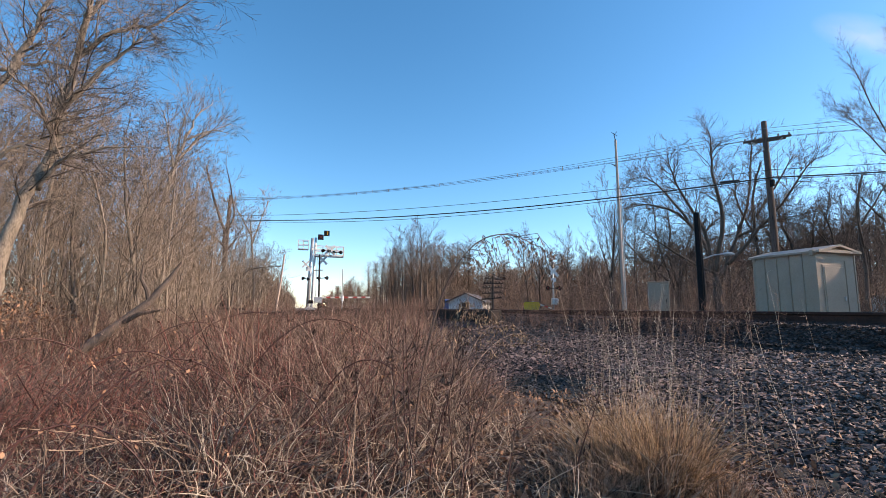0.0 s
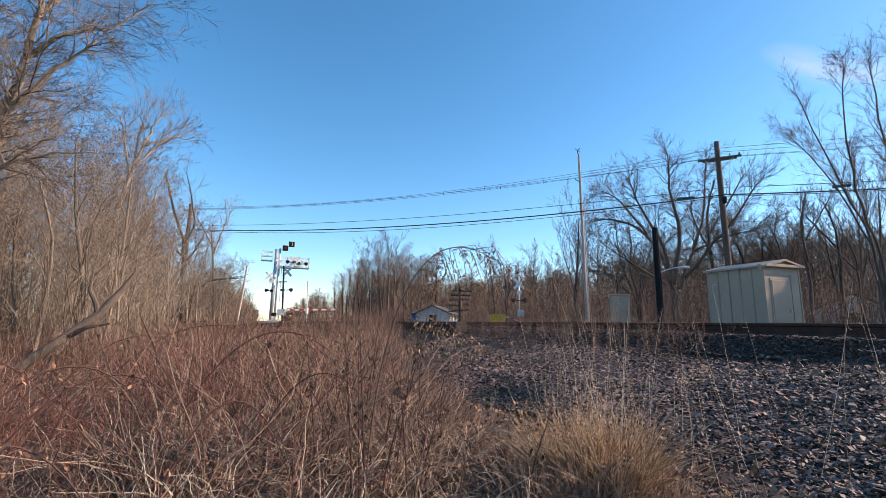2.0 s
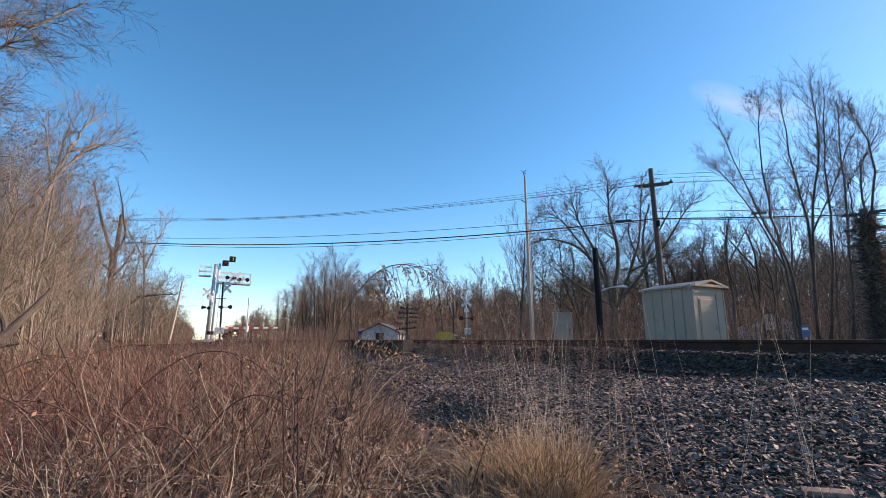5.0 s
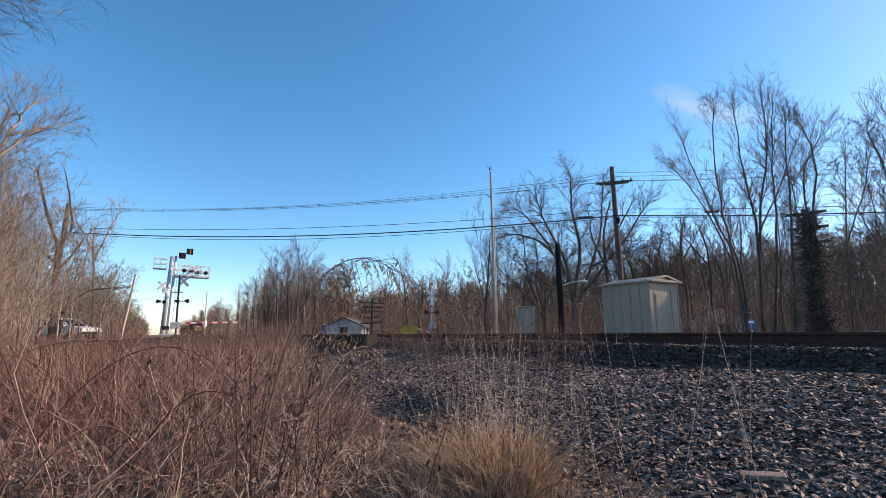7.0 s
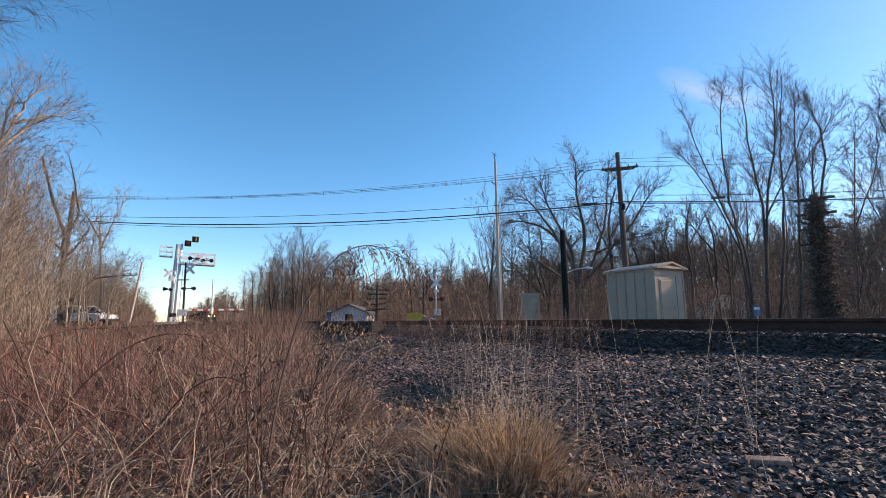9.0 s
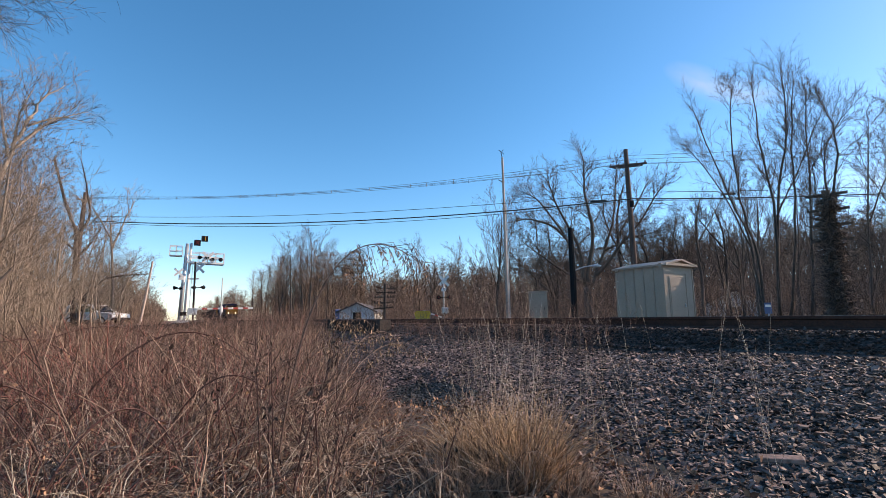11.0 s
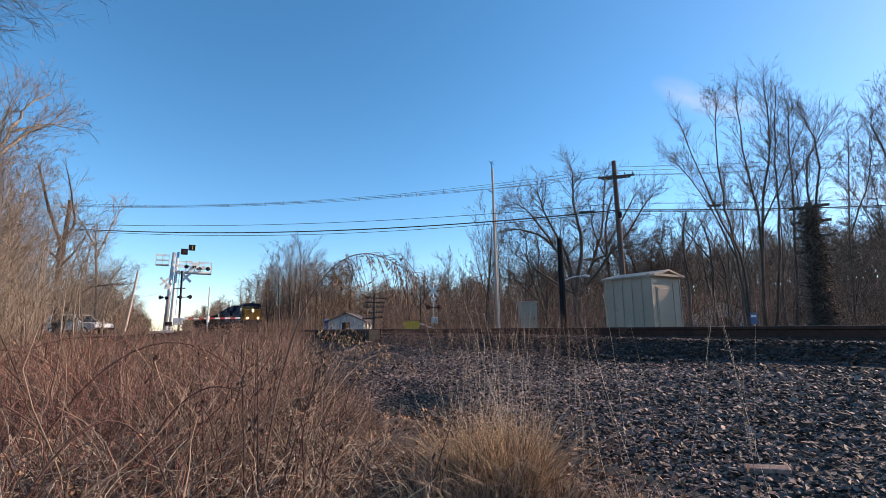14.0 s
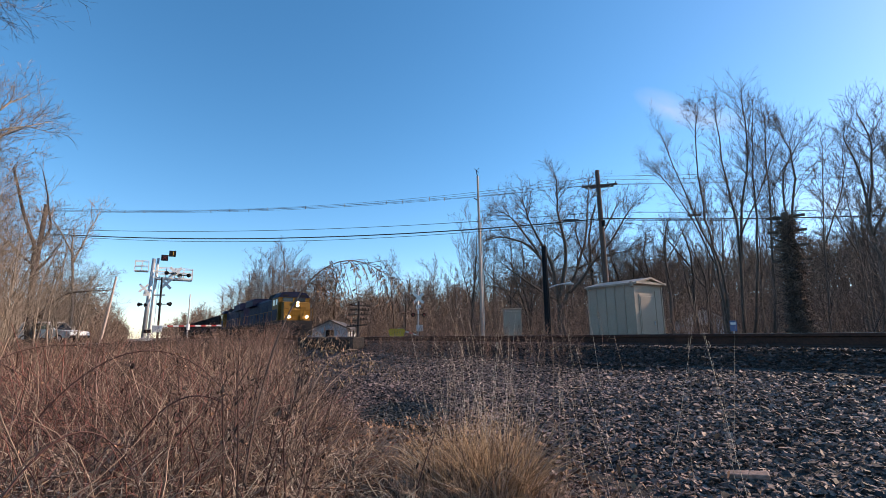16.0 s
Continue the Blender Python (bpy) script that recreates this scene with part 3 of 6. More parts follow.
def build_trees():
    rnd = random.Random(11)
    g1, g2 = "bare trees left of the line", "bare trees right of the line"
    slim = make_tree("bare_tree", "slim grey-brown bare tree in a winter thicket", (-12, 26, 0.05), 0, grow(1, 11, 0.10, (0.05, 0), (10, 7, 4, 3), 0.85, 0.25, 0.07, 0.15, 0.36), M_BARK, M_TWIG, g1)
    slim2 = make_tree("bare_tree", "thin crooked bare tree in a winter thicket", (-15, 28, 0.05), 60, grow(2, 9, 0.08, (-0.08, 0.05), (9, 6, 4, 3), 1.0, 0.15, 0.11, 0.08, 0.42), M_BARK, M_TWIG, g1)
    tall = make_tree("bare_tree", "tall upright bare tree with a fine twiggy crown", (-18, 38, 0.1), 0, grow(3, 13, 0.17, (0.02, 0), (12, 8, 5, 3), 0.9, 0.2, 0.07, 0.15, 0.36), M_BARK, M_TWIG, g1)
    # the large leaning tree at the edge of the wood
    limb_tree("leaning_tree", "large bare tree with pale leaning trunk and spreading limbs", 12.5, (
        (0.156, 0.041, ((-28.6, 0.6), (-27.9, 1.8), (-27.1, 2.9), (-25.1, 4.4), (-25.0, 5.2), (-24.2, 6.3), (-23.5, 8.1), (-23.2, 10.6))),
        (0.0738, 0.0164, ((-25.0, 5.2), (-23.7, 5.8), (-21.1, 6.7), (-19.0, 7.4))),
        (0.0615, 0.0082, ((-25.9, 3.5), (-24.5, 4.1), (-22.3, 4.5), (-17.2, 4.8))),
        (0.0902, 0.0246, ((-32.2, 3.7), (-29.3, 5.5), (-28.0, 6.4), (-27.0, 7.2), (-25.1, 9.7))),
        (0.041, 0.00656, ((-29.4, 5.8), (-26.2, 6.2), (-22.9, 6.3), (-19.9, 7.1))),
        (0.0574, 0.0082, ((-24.2, 6.4), (-21.4, 7.4), (-17.7, 7.9), (-14.5, 8.8))),
        (0.0492, 0.0082, ((-23.9, 7.5), (-21.4, 8.4), (-17.4, 9.4))),
        (0.041, 0.00656, ((-29.1, 3.9), (-26.7, 4.5), (-23.6, 4.9), (-20.3, 5.4))),
        (0.041, 0.00656, ((-25.1, 4.6), (-27.0, 5.4), (-29.5, 5.9)))), 25, M_BARK, M_TWIG, g1, 8.5, 1.35, (0.5, 1.25), 0.03, (8, 5), 0.0034, 1.8)
    limb_tree("fan_tree", "bare tree with a fan of upright branches", 26, (
        (0.17, 0.05, ((-15.3, 1.9), (-15.6, 4.6), (-15.4, 6.7), (-14.7, 8.2), (-13.8, 9.8))),
        (0.06, 0.012, ((-14.9, 8.0), (-15.7, 9.9), (-16.2, 10.8))),
        (0.07, 0.012, ((-13.8, 9.8), (-13.0, 10.8), (-11.5, 11.7))),
        (0.07, 0.012, ((-14.5, 8.4), (-12.3, 9.8), (-9.5, 10.7))),
        (0.06, 0.012, ((-14.6, 8.1), (-14.4, 10.0), (-13.7, 11.3))),
        (0.05, 0.01, ((-13.8, 9.5), (-11.5, 10.2), (-9.7, 10.2)))), 8, M_BARK, M_TWIG, g1, 4.5, 1.5, (0.35, 0.8), 0.2, (6, 5), 0.005)
    limb_tree("crooked_tree", "crooked dark bare tree wrapped round the far utility pole", 47, (
        (0.22, 0.08, ((-8.9, 2.0), (-9.1, 4.9), (-9.3, 7.8), (-10.4, 10.6), (-11.6, 14.1))),
        (0.12, 0.03, ((-9.3, 7.8), (-8.4, 10.1), (-9.6, 14.3))),
        (0.14, 0.03, ((-8.4, 2.7), (-6.5, 4.6), (-3.1, 5.1))),
        (0.1, 0.03, ((-9.1, 5.9), (-7.9, 7.9), (-7.4, 9.0))),
        (0.1, 0.03, ((-9.3, 6.8), (-11.5, 8.5), (-13.0, 9.5)))), 31, M_DARKBARK, M_TWIG, g1, 2.0, 2.4, (0.4, 0.9), 0.15, (5, 4), 0.009)
    limb_tree("forked_tree", "slender forked bare tree in the thicket by the road", 48, (
        (0.16, 0.05, ((-5.8, 1.7), (-6.3, 6.6), (-6.8, 9.6))),
        (0.08, 0.02, ((-6.3, 7.3), (-5.4, 10.1), (-4.8, 11.7))),
        (0.08, 0.02, ((-6.5, 8.1), (-7.9, 10.1), (-8.6, 11.0)))), 32, M_BARK, M_TWIG, g1, 2.2, 2.2, (0.4, 0.9), 0.15, (5, 4), 0.009)
    spots_s, spots_s2, spots_t = [], [], []
    for i in range(92):
        az = rnd.uniform(-36, -4.5)
        r = rnd.uniform(24, 50) if az > -14 else rnd.uniform(16, 44)
        p = polar(az, r)
        if p.x > -3.5:
            continue
        limit = np.interp(az, (-36, -18, -14, -9, -4.5), (19.5, 18.5, 15.5, 10.5, 6.5)) * rnd.uniform(0.62, 1.05)
        s = min((EYE[2] + r * math.tan(radians(limit))) / (11, 9, 13)[i % 3], 1.2)
        (spots_s, spots_s2, spots_t)[i % 3].append((p.x, p.y, rnd.uniform(0, 360), s))
    plant_copies(slim, spots_s)
    plant_copies(slim2, spots_s2)
    plant_copies(tall, spots_t)
    # left side of the line, further off
    for i in range(30):
        y = rnd.uniform(48, 120)
        c = copy_thing((slim, tall, slim2)[i % 3], pose(-rnd.uniform(4.5, 9) - 0.02 * y, y, 0.1, 0, 0, rnd.uniform(0, 360)))
        s = rnd.uniform(0.55, 0.8)
        c.scale = (s, s, s)
    # right side: backlit look put into darker bark and twig colours
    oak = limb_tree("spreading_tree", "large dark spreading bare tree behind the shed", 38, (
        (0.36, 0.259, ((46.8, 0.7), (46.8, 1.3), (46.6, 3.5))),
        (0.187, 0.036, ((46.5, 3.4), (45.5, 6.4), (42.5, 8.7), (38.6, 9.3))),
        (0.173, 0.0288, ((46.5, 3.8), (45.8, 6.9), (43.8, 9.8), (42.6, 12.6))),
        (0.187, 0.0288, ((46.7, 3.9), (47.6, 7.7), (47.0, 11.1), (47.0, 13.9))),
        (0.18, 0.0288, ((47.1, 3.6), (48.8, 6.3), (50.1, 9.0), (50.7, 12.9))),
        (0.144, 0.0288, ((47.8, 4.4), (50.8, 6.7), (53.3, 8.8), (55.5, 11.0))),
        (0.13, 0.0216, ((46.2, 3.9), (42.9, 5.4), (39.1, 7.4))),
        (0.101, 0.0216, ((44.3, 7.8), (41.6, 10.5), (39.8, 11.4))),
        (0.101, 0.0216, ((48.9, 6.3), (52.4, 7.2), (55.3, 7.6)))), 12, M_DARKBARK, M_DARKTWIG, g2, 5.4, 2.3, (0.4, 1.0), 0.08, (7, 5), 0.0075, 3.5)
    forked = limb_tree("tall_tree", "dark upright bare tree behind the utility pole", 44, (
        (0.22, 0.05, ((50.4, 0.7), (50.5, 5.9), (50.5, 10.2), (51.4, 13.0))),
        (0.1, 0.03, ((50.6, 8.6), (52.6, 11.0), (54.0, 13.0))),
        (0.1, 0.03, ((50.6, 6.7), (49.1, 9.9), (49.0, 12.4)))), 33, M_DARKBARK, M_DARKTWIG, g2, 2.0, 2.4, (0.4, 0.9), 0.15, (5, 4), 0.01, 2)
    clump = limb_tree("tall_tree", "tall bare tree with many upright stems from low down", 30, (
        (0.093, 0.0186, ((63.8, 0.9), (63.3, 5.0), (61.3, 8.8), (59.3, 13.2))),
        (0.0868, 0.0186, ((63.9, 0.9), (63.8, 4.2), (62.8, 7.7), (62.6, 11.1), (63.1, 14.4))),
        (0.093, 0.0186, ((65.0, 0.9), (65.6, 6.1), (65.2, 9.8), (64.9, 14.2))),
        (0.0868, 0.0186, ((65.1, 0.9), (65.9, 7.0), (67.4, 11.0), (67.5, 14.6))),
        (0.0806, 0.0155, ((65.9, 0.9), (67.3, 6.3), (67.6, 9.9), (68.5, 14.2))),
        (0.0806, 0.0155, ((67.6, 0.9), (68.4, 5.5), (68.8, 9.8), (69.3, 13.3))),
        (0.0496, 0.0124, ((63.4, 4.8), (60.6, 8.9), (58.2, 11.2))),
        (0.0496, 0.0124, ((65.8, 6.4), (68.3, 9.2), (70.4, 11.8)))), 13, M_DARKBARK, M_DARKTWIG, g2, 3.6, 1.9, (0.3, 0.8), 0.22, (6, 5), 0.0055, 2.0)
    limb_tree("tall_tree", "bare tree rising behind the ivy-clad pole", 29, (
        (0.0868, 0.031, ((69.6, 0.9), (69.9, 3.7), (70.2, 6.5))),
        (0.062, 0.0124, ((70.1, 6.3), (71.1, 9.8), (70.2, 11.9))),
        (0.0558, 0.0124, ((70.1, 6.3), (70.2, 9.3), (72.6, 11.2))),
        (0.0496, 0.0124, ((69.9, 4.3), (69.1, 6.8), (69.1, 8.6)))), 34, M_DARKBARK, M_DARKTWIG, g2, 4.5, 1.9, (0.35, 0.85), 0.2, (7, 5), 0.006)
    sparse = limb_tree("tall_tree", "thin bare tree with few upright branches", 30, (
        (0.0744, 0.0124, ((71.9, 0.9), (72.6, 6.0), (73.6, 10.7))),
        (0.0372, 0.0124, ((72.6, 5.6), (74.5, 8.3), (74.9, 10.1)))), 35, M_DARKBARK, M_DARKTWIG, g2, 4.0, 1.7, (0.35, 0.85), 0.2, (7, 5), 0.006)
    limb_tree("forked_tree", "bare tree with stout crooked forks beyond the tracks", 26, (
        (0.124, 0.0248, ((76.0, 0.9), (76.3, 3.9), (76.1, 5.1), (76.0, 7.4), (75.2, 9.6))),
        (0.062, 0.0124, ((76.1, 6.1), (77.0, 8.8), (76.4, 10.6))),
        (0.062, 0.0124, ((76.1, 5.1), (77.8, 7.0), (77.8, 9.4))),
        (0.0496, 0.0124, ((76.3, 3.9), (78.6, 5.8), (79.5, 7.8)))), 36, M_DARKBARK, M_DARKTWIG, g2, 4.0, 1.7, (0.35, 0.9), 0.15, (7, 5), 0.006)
    for az, r, turn, s in ((43, 50, 200, 0.85), (53.5, 52, 310, 0.85)):
        p = polar(az, r)
        c = copy_thing(oak, pose(p.x, p.y, 0.4, 0, 0, turn))
        c.scale = (s, s, s)
    # copies beyond the right edge of view, added for their dappled shade
    for az, r, turn, s in ((79, 36, 60, 0.8), (82, 30, 20, 0.8)):
        p = polar(az, r)
        c = copy_thing(clump, pose(p.x, p.y, 0.4, 0, 0, turn))
        c.scale = (s, s, s)
    for az, r, turn, s, proto in ((58.5, 44, 40, 0.85, forked), (61, 46, 200, 0.8, forked), (68, 40, 100, 0.9, sparse), (75, 33, 250, 0.9, sparse), (56.5, 40, 10, 0.7, sparse)):
        p = polar(az, r)
        c = copy_thing(proto, pose(p.x, p.y, 0.4, 0, 0, turn))
        c.scale = (s, s, s)
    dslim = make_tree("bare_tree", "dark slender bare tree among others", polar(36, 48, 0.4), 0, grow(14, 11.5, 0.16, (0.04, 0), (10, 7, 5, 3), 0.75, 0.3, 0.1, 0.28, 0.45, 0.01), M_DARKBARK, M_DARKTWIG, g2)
    for i in range(34):
        az = rnd.uniform(26, 76)
        r = rnd.uniform(46, 75) if az < 60 else rnd.uniform(36, 60)
        p = polar(az, r)
        s = rnd.uniform(0.7, 1.1) * (0.75 if az < 36 else 0.85) * (r / 52) ** 0.5
        c = copy_thing((dslim, forked)[i % 3 == 2], pose(p.x, p.y, 0.45, 0, 0, rnd.uniform(0, 360)))
        c.scale = (s * 0.8,) * 3 if i % 3 == 2 else (s,) * 3
    # the clump beside the line in the distance
    for az, r, s in ((11.5, 75, 0.95), (12.6, 78, 1.05), (13.4, 74, 1.05), (14.4, 80, 1.0), (15.6, 76, 0.85), (10.3, 90, 0.9), (9.4, 100, 0.95), (16.6, 84, 0.75)):
        p = polar(az, r)
        c = copy_thing(dslim, pose(p.x, p.y, 0.5, 0, 0, az * 77))
        c.scale = (s, s, s)


def build_far_woods():
    """Woods too far to count: trunks with a haze of twigs, along both sides of the line and across the back."""
    rs = np.random.RandomState(21)
    x, y = [], []
    for i in range(1700):
        k = min(i % 4, 2)
        if k == 0:
            yy = rs.uniform(110, 600)
            x.append(-rs.uniform(6.5, 40) - 0.01 * yy)
            y.append(yy)
        elif k == 1:
            yy = rs.uniform(75, 600)
            x.append(17 + 50 * rs.uniform(0, 1) ** 2)
            y.append(yy)
        else:
            az = np.radians(rs.uniform(10, 100))
            r = rs.uniform(85, 150)
            x.append(np.sin(az) * r)
            y.append(np.cos(az) * r)
    x, y = np.array(x), np.array(y)
    keep = ~((x > -6.5) & (x < 17))
    x, y = x[keep], y[keep]
    n = len(x)
    h = rs.uniform(8, 14, n) * np.where((x > 0) & (y < 160) & (x > 30), 0.85, 1)
    z0 = ground_z(x)
    root = np.stack([x, y, z0], 1)
    top = root + np.stack([rs.normal(0, 0.6, n), rs.normal(0, 0.6, n), h], 1)
    chunks = [stems(root, top, rs.normal(0, 0.25, (n, 3)), np.full(n, 0.16), np.full(n, 0.03), 3, 4)]
    k = 90
    f = rs.uniform(0.25, 1.0, (n, k, 1))
    start = root[:, None] * (1 - f) + top[:, None] * f
    crown = np.sqrt(np.clip(1 - ((f - 0.6) / 0.46) ** 2, 0.02, 1))
    length = crown * rs.uniform(0.5, 1.1, (n, k, 1)) * h[:, None, None] * 0.27
    a = rs.uniform(0, 6.283, (n, k, 1))
    d = np.concatenate([np.cos(a), np.sin(a), rs.uniform(0.15, 1.3, (n, k, 1))], 2)
    d /= np.linalg.norm(d, axis=2, keepdims=True)
    start, d, length = start.reshape(-1, 3), d.reshape(-1, 3), length.reshape(-1, 1)
    m = len(start)
    chunks.append(stems(start, start + d * length, rs.normal(0, 0.1, (m, 3)), np.full(m, 0.036), np.full(m, 0.014), 1, 3))
    v, f = gather(chunks)
    tagged(new("distant_woods", fast_mesh("distant_woods", v, f, M_FARWOOD)), "brown leafless woods lining the railway far off", "woods", kind="stuff")


# ---- brush ----
def scrub(name, label, x, y, hmin, hmax, r, material, seed, twigs=5, bend=0.25):
    """Upright thicket stems with side twigs, rooted at the given places."""
    rs = np.random.RandomState(seed)
    n = len(x)
    root = np.stack([x, y, ground_z(x) - 0.05], 1)
    h = rs.uniform(hmin, hmax, n)
    top = root + np.stack([rs.normal(0, bend, n) * h, rs.normal(0, bend, n) * h, h], 1)
    bow = rs.normal(0, 0.12, (n, 3)) * h[:, None]
    chunks = [stems(root, top, bow, np.full(n, r), np.full(n, r * 0.35), 3, 3)]
    f = rs.uniform(0.25, 0.95, (n, twigs, 1))
    start = (root[:, None] * (1 - f) + top[:, None] * f + bow[:, None] * 4 * f * (1 - f)).reshape(-1, 3)
    m = len(start)
    d = rs.normal(0, 1, (m, 3))
    d[:, 2] = np.abs(d[:, 2]) + 0.3
    d /= np.linalg.norm(d, axis=1, keepdims=True)
    ln = (np.repeat(h, twigs) * rs.uniform(0.12, 0.45, m))[:, None]
    chunks.append(stems(start, start + d * ln, rs.normal(0, 0.05, (m, 3)), np.full(m, r * 0.5), np.full(m, r * 0.2), 1, 3))
    v, fc = gather(chunks)
    return tagged(new(name, fast_mesh(name, v, fc, material)), label, "brush", kind="stuff")


def scatter_polar(n, az0, az1, r0, r1, seed, power=1.0):
    rs = np.random.RandomState(seed)
    az = np.radians(rs.uniform(az0, az1, n))
    r = r0 + (r1 - r0) * rs.uniform(0, 1, n) ** power
    return np.sin(az) * r, np.cos(az) * r


def build_brush():
    x, y = scatter_polar(4200, -58, -4, 14, 45, 31, 0.8)
    bearing = np.degrees(np.arctan2(x, y))
    k = (x < -3.5) & ~((bearing > -10.5) & (bearing < -5.0))
    scrub("thicket", "dense grey-brown thicket of saplings under bare trees", x[k], y[k], 1.2, 5.5, 0.014, M_TWIG, 32, 8, 0.12)
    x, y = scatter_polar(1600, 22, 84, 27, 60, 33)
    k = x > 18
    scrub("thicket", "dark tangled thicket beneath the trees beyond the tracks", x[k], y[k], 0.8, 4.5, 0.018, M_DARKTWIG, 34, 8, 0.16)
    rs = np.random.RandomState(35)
    # brush mostly past the right edge of view, added to shade tracks and bank
    scrub("thicket", "dense dark brush added mostly out of view to shade the tracks", rs.uniform(18.5, 25, 700), rs.uniform(-14, 5.5, 700), 1.2, 4.2, 0.018, M_DARKTWIG, 51, 9, 0.14)
    y = rs.uniform(45, 160, 1500)
    x = np.where(rs.uniform(0, 1, 1500) < 0.5, -rs.uniform(3.5, 12, 1500), rs.uniform(16.5, 30, 1500))
    scrub("thicket", "brown brush lining the far railway", x, y, 0.8, 3.2, 0.025, M_FARWOOD, 36, 8, 0.2)


def build_far_scrub():
    x, y = scatter_polar(1500, 18, 88, 48, 80, 47)
    k = x > 22
    scrub("thicket", "dense dark undergrowth behind the trees beyond the tracks", x[k], y[k], 1.8, 5.5, 0.032, M_DARKTWIG, 48, 9, 0.2)
    x, y = scatter_polar(3200, 8, 100, 75, 140, 37)
    k = x > 19
    scrub("thicket", "dense brown undergrowth filling the woods in the distance", x[k], y[k], 3.0, 7.5, 0.06, M_FARWOOD, 38, 8, 0.15)
    x, y = scatter_polar(1500, -14, 1, 60, 220, 39)
    k = x < -4.5
    scrub("thicket", "grey-brown undergrowth along the far woods", x[k], y[k], 3.0, 7.5, 0.06, M_FARWOOD, 40, 8, 0.15)


def build_shrubs():
    """Twiggy brown bushes on the verge between the camera and the crossing."""
    x, y = scatter_polar(520, 2.0, 14, 13, 27, 43)
    k = x < 5.6
    scrub("shrubs", "twiggy red-brown bushes on the verge before the crossing", x[k], y[k], 0.7, 1.5, 0.006, M_WEED, 44, 14, 0.28)
    x, y = scatter_polar(330, -10.5, 2.5, 14, 30, 49)
    scrub("shrubs", "brown bushes hiding the road verge", x, y, 0.6, 1.15, 0.006, M_WEED, 50, 14, 0.3)
    x, y = scatter_polar(800, -30, 3.5, 11, 24, 45)
    scrub("shrubs", "twiggy brown bushes before the wood", x, y, 0.6, 1.25, 0.006, M_WEED, 46, 14, 0.3)


def verge_edge(y):
    """Where the weeds give way to stone."""
    return np.clip(3.0 + (y - 7.6) * 0.24, 2.7, 6.2)


def verge_height(x, y):
    """How high the weeds stand on the verge."""
    r = np.hypot(x, y)
    h = np.interp(r, (1.0, 2.5, 3.5, 5.0, 9.0, 16.0, 40.0), (0.28, 0.44, 0.6, 0.86, 1.0, 0.95, 0.95))
    edge = np.clip((verge_edge(y) + 0.2 - x) / 1.5, 0.12, 1)
    left = np.clip((np.degrees(np.arctan2(x, y)) + 22) / 14, 0.55, 1)
    lump = 0.72 + 0.28 * np.sin(x * 1.9 + 0.7 * np.sin(y * 1.3)) * np.sin(y * 1.6 + 1.1 * np.sin(x * 0.9))
    open_side = np.interp(np.degrees(np.arctan2(x, y)), (14, 22, 60), (1, 0.3, 0.22))
    return (h * left * lump) * np.where(r < 6.5, np.minimum(edge, open_side), edge)


def curls(rs, root, heading, length, curl, lift, r0, r1, segs, sides=3):
    """Many wiry stems that wander as they grow: arrays of roots, headings, lengths; returns verts and quads."""
    n = len(root)
    d = heading / (np.linalg.norm(heading, axis=1, keepdims=True) + 1e-9)
    turn = rs.normal(0, curl, (n, 3))
    pts, p = [root], root
    for i in range(segs):
        d = d + turn * 0.55 + rs.normal(0, curl * 0.6, (n, 3)) + np.array([0, 0, lift])
        d /= np.linalg.norm(d, axis=1, keepdims=True)
        p = p + d * (length / segs)[:, None]
        pts.append(p)
    path = np.stack(pts, 1)
    path[:, :, 2] = np.maximum(path[:, :, 2], ground_z(path[:, :, 0]) + 0.005)
    axis = path[:, -1] - path[:, 0]
    axis /= np.linalg.norm(axis, axis=1, keepdims=True) + 1e-9
    ref = np.where(np.abs(axis[:, 2:3]) < 0.8, np.array([[0, 0, 1.0]]), np.array([[1.0, 0.2, 0]]))
    s = np.cross(axis, ref)
    s /= np.linalg.norm(s, axis=1, keepdims=True) + 1e-9
    u = np.cross(axis, s)
    w = np.arange(sides) * 2 * np.pi / sides
    ring = s[:, None] * np.cos(w)[None, :, None] + u[:, None] * np.sin(w)[None, :, None]
    t = np.linspace(0, 1, segs + 1)[None]
    rad = r0[:, None] * (1 - t) + r1[:, None] * t
    v = path[:, :, None] + ring[:, None] * rad[:, :, None, None]
    base = (np.arange(n) * (segs + 1) * sides)[:, None, None, None]
    i = np.arange(segs)[None, :, None, None]
    k = np.arange(sides)[None, None, :, None]
    q = (k + 1) % sides
    f = base + np.concatenate([i * sides + k, i * sides + q, (i + 1) * sides + q, (i + 1) * sides + k], axis=3)
    return v.reshape(-1, 3), f.reshape(-1, 4)


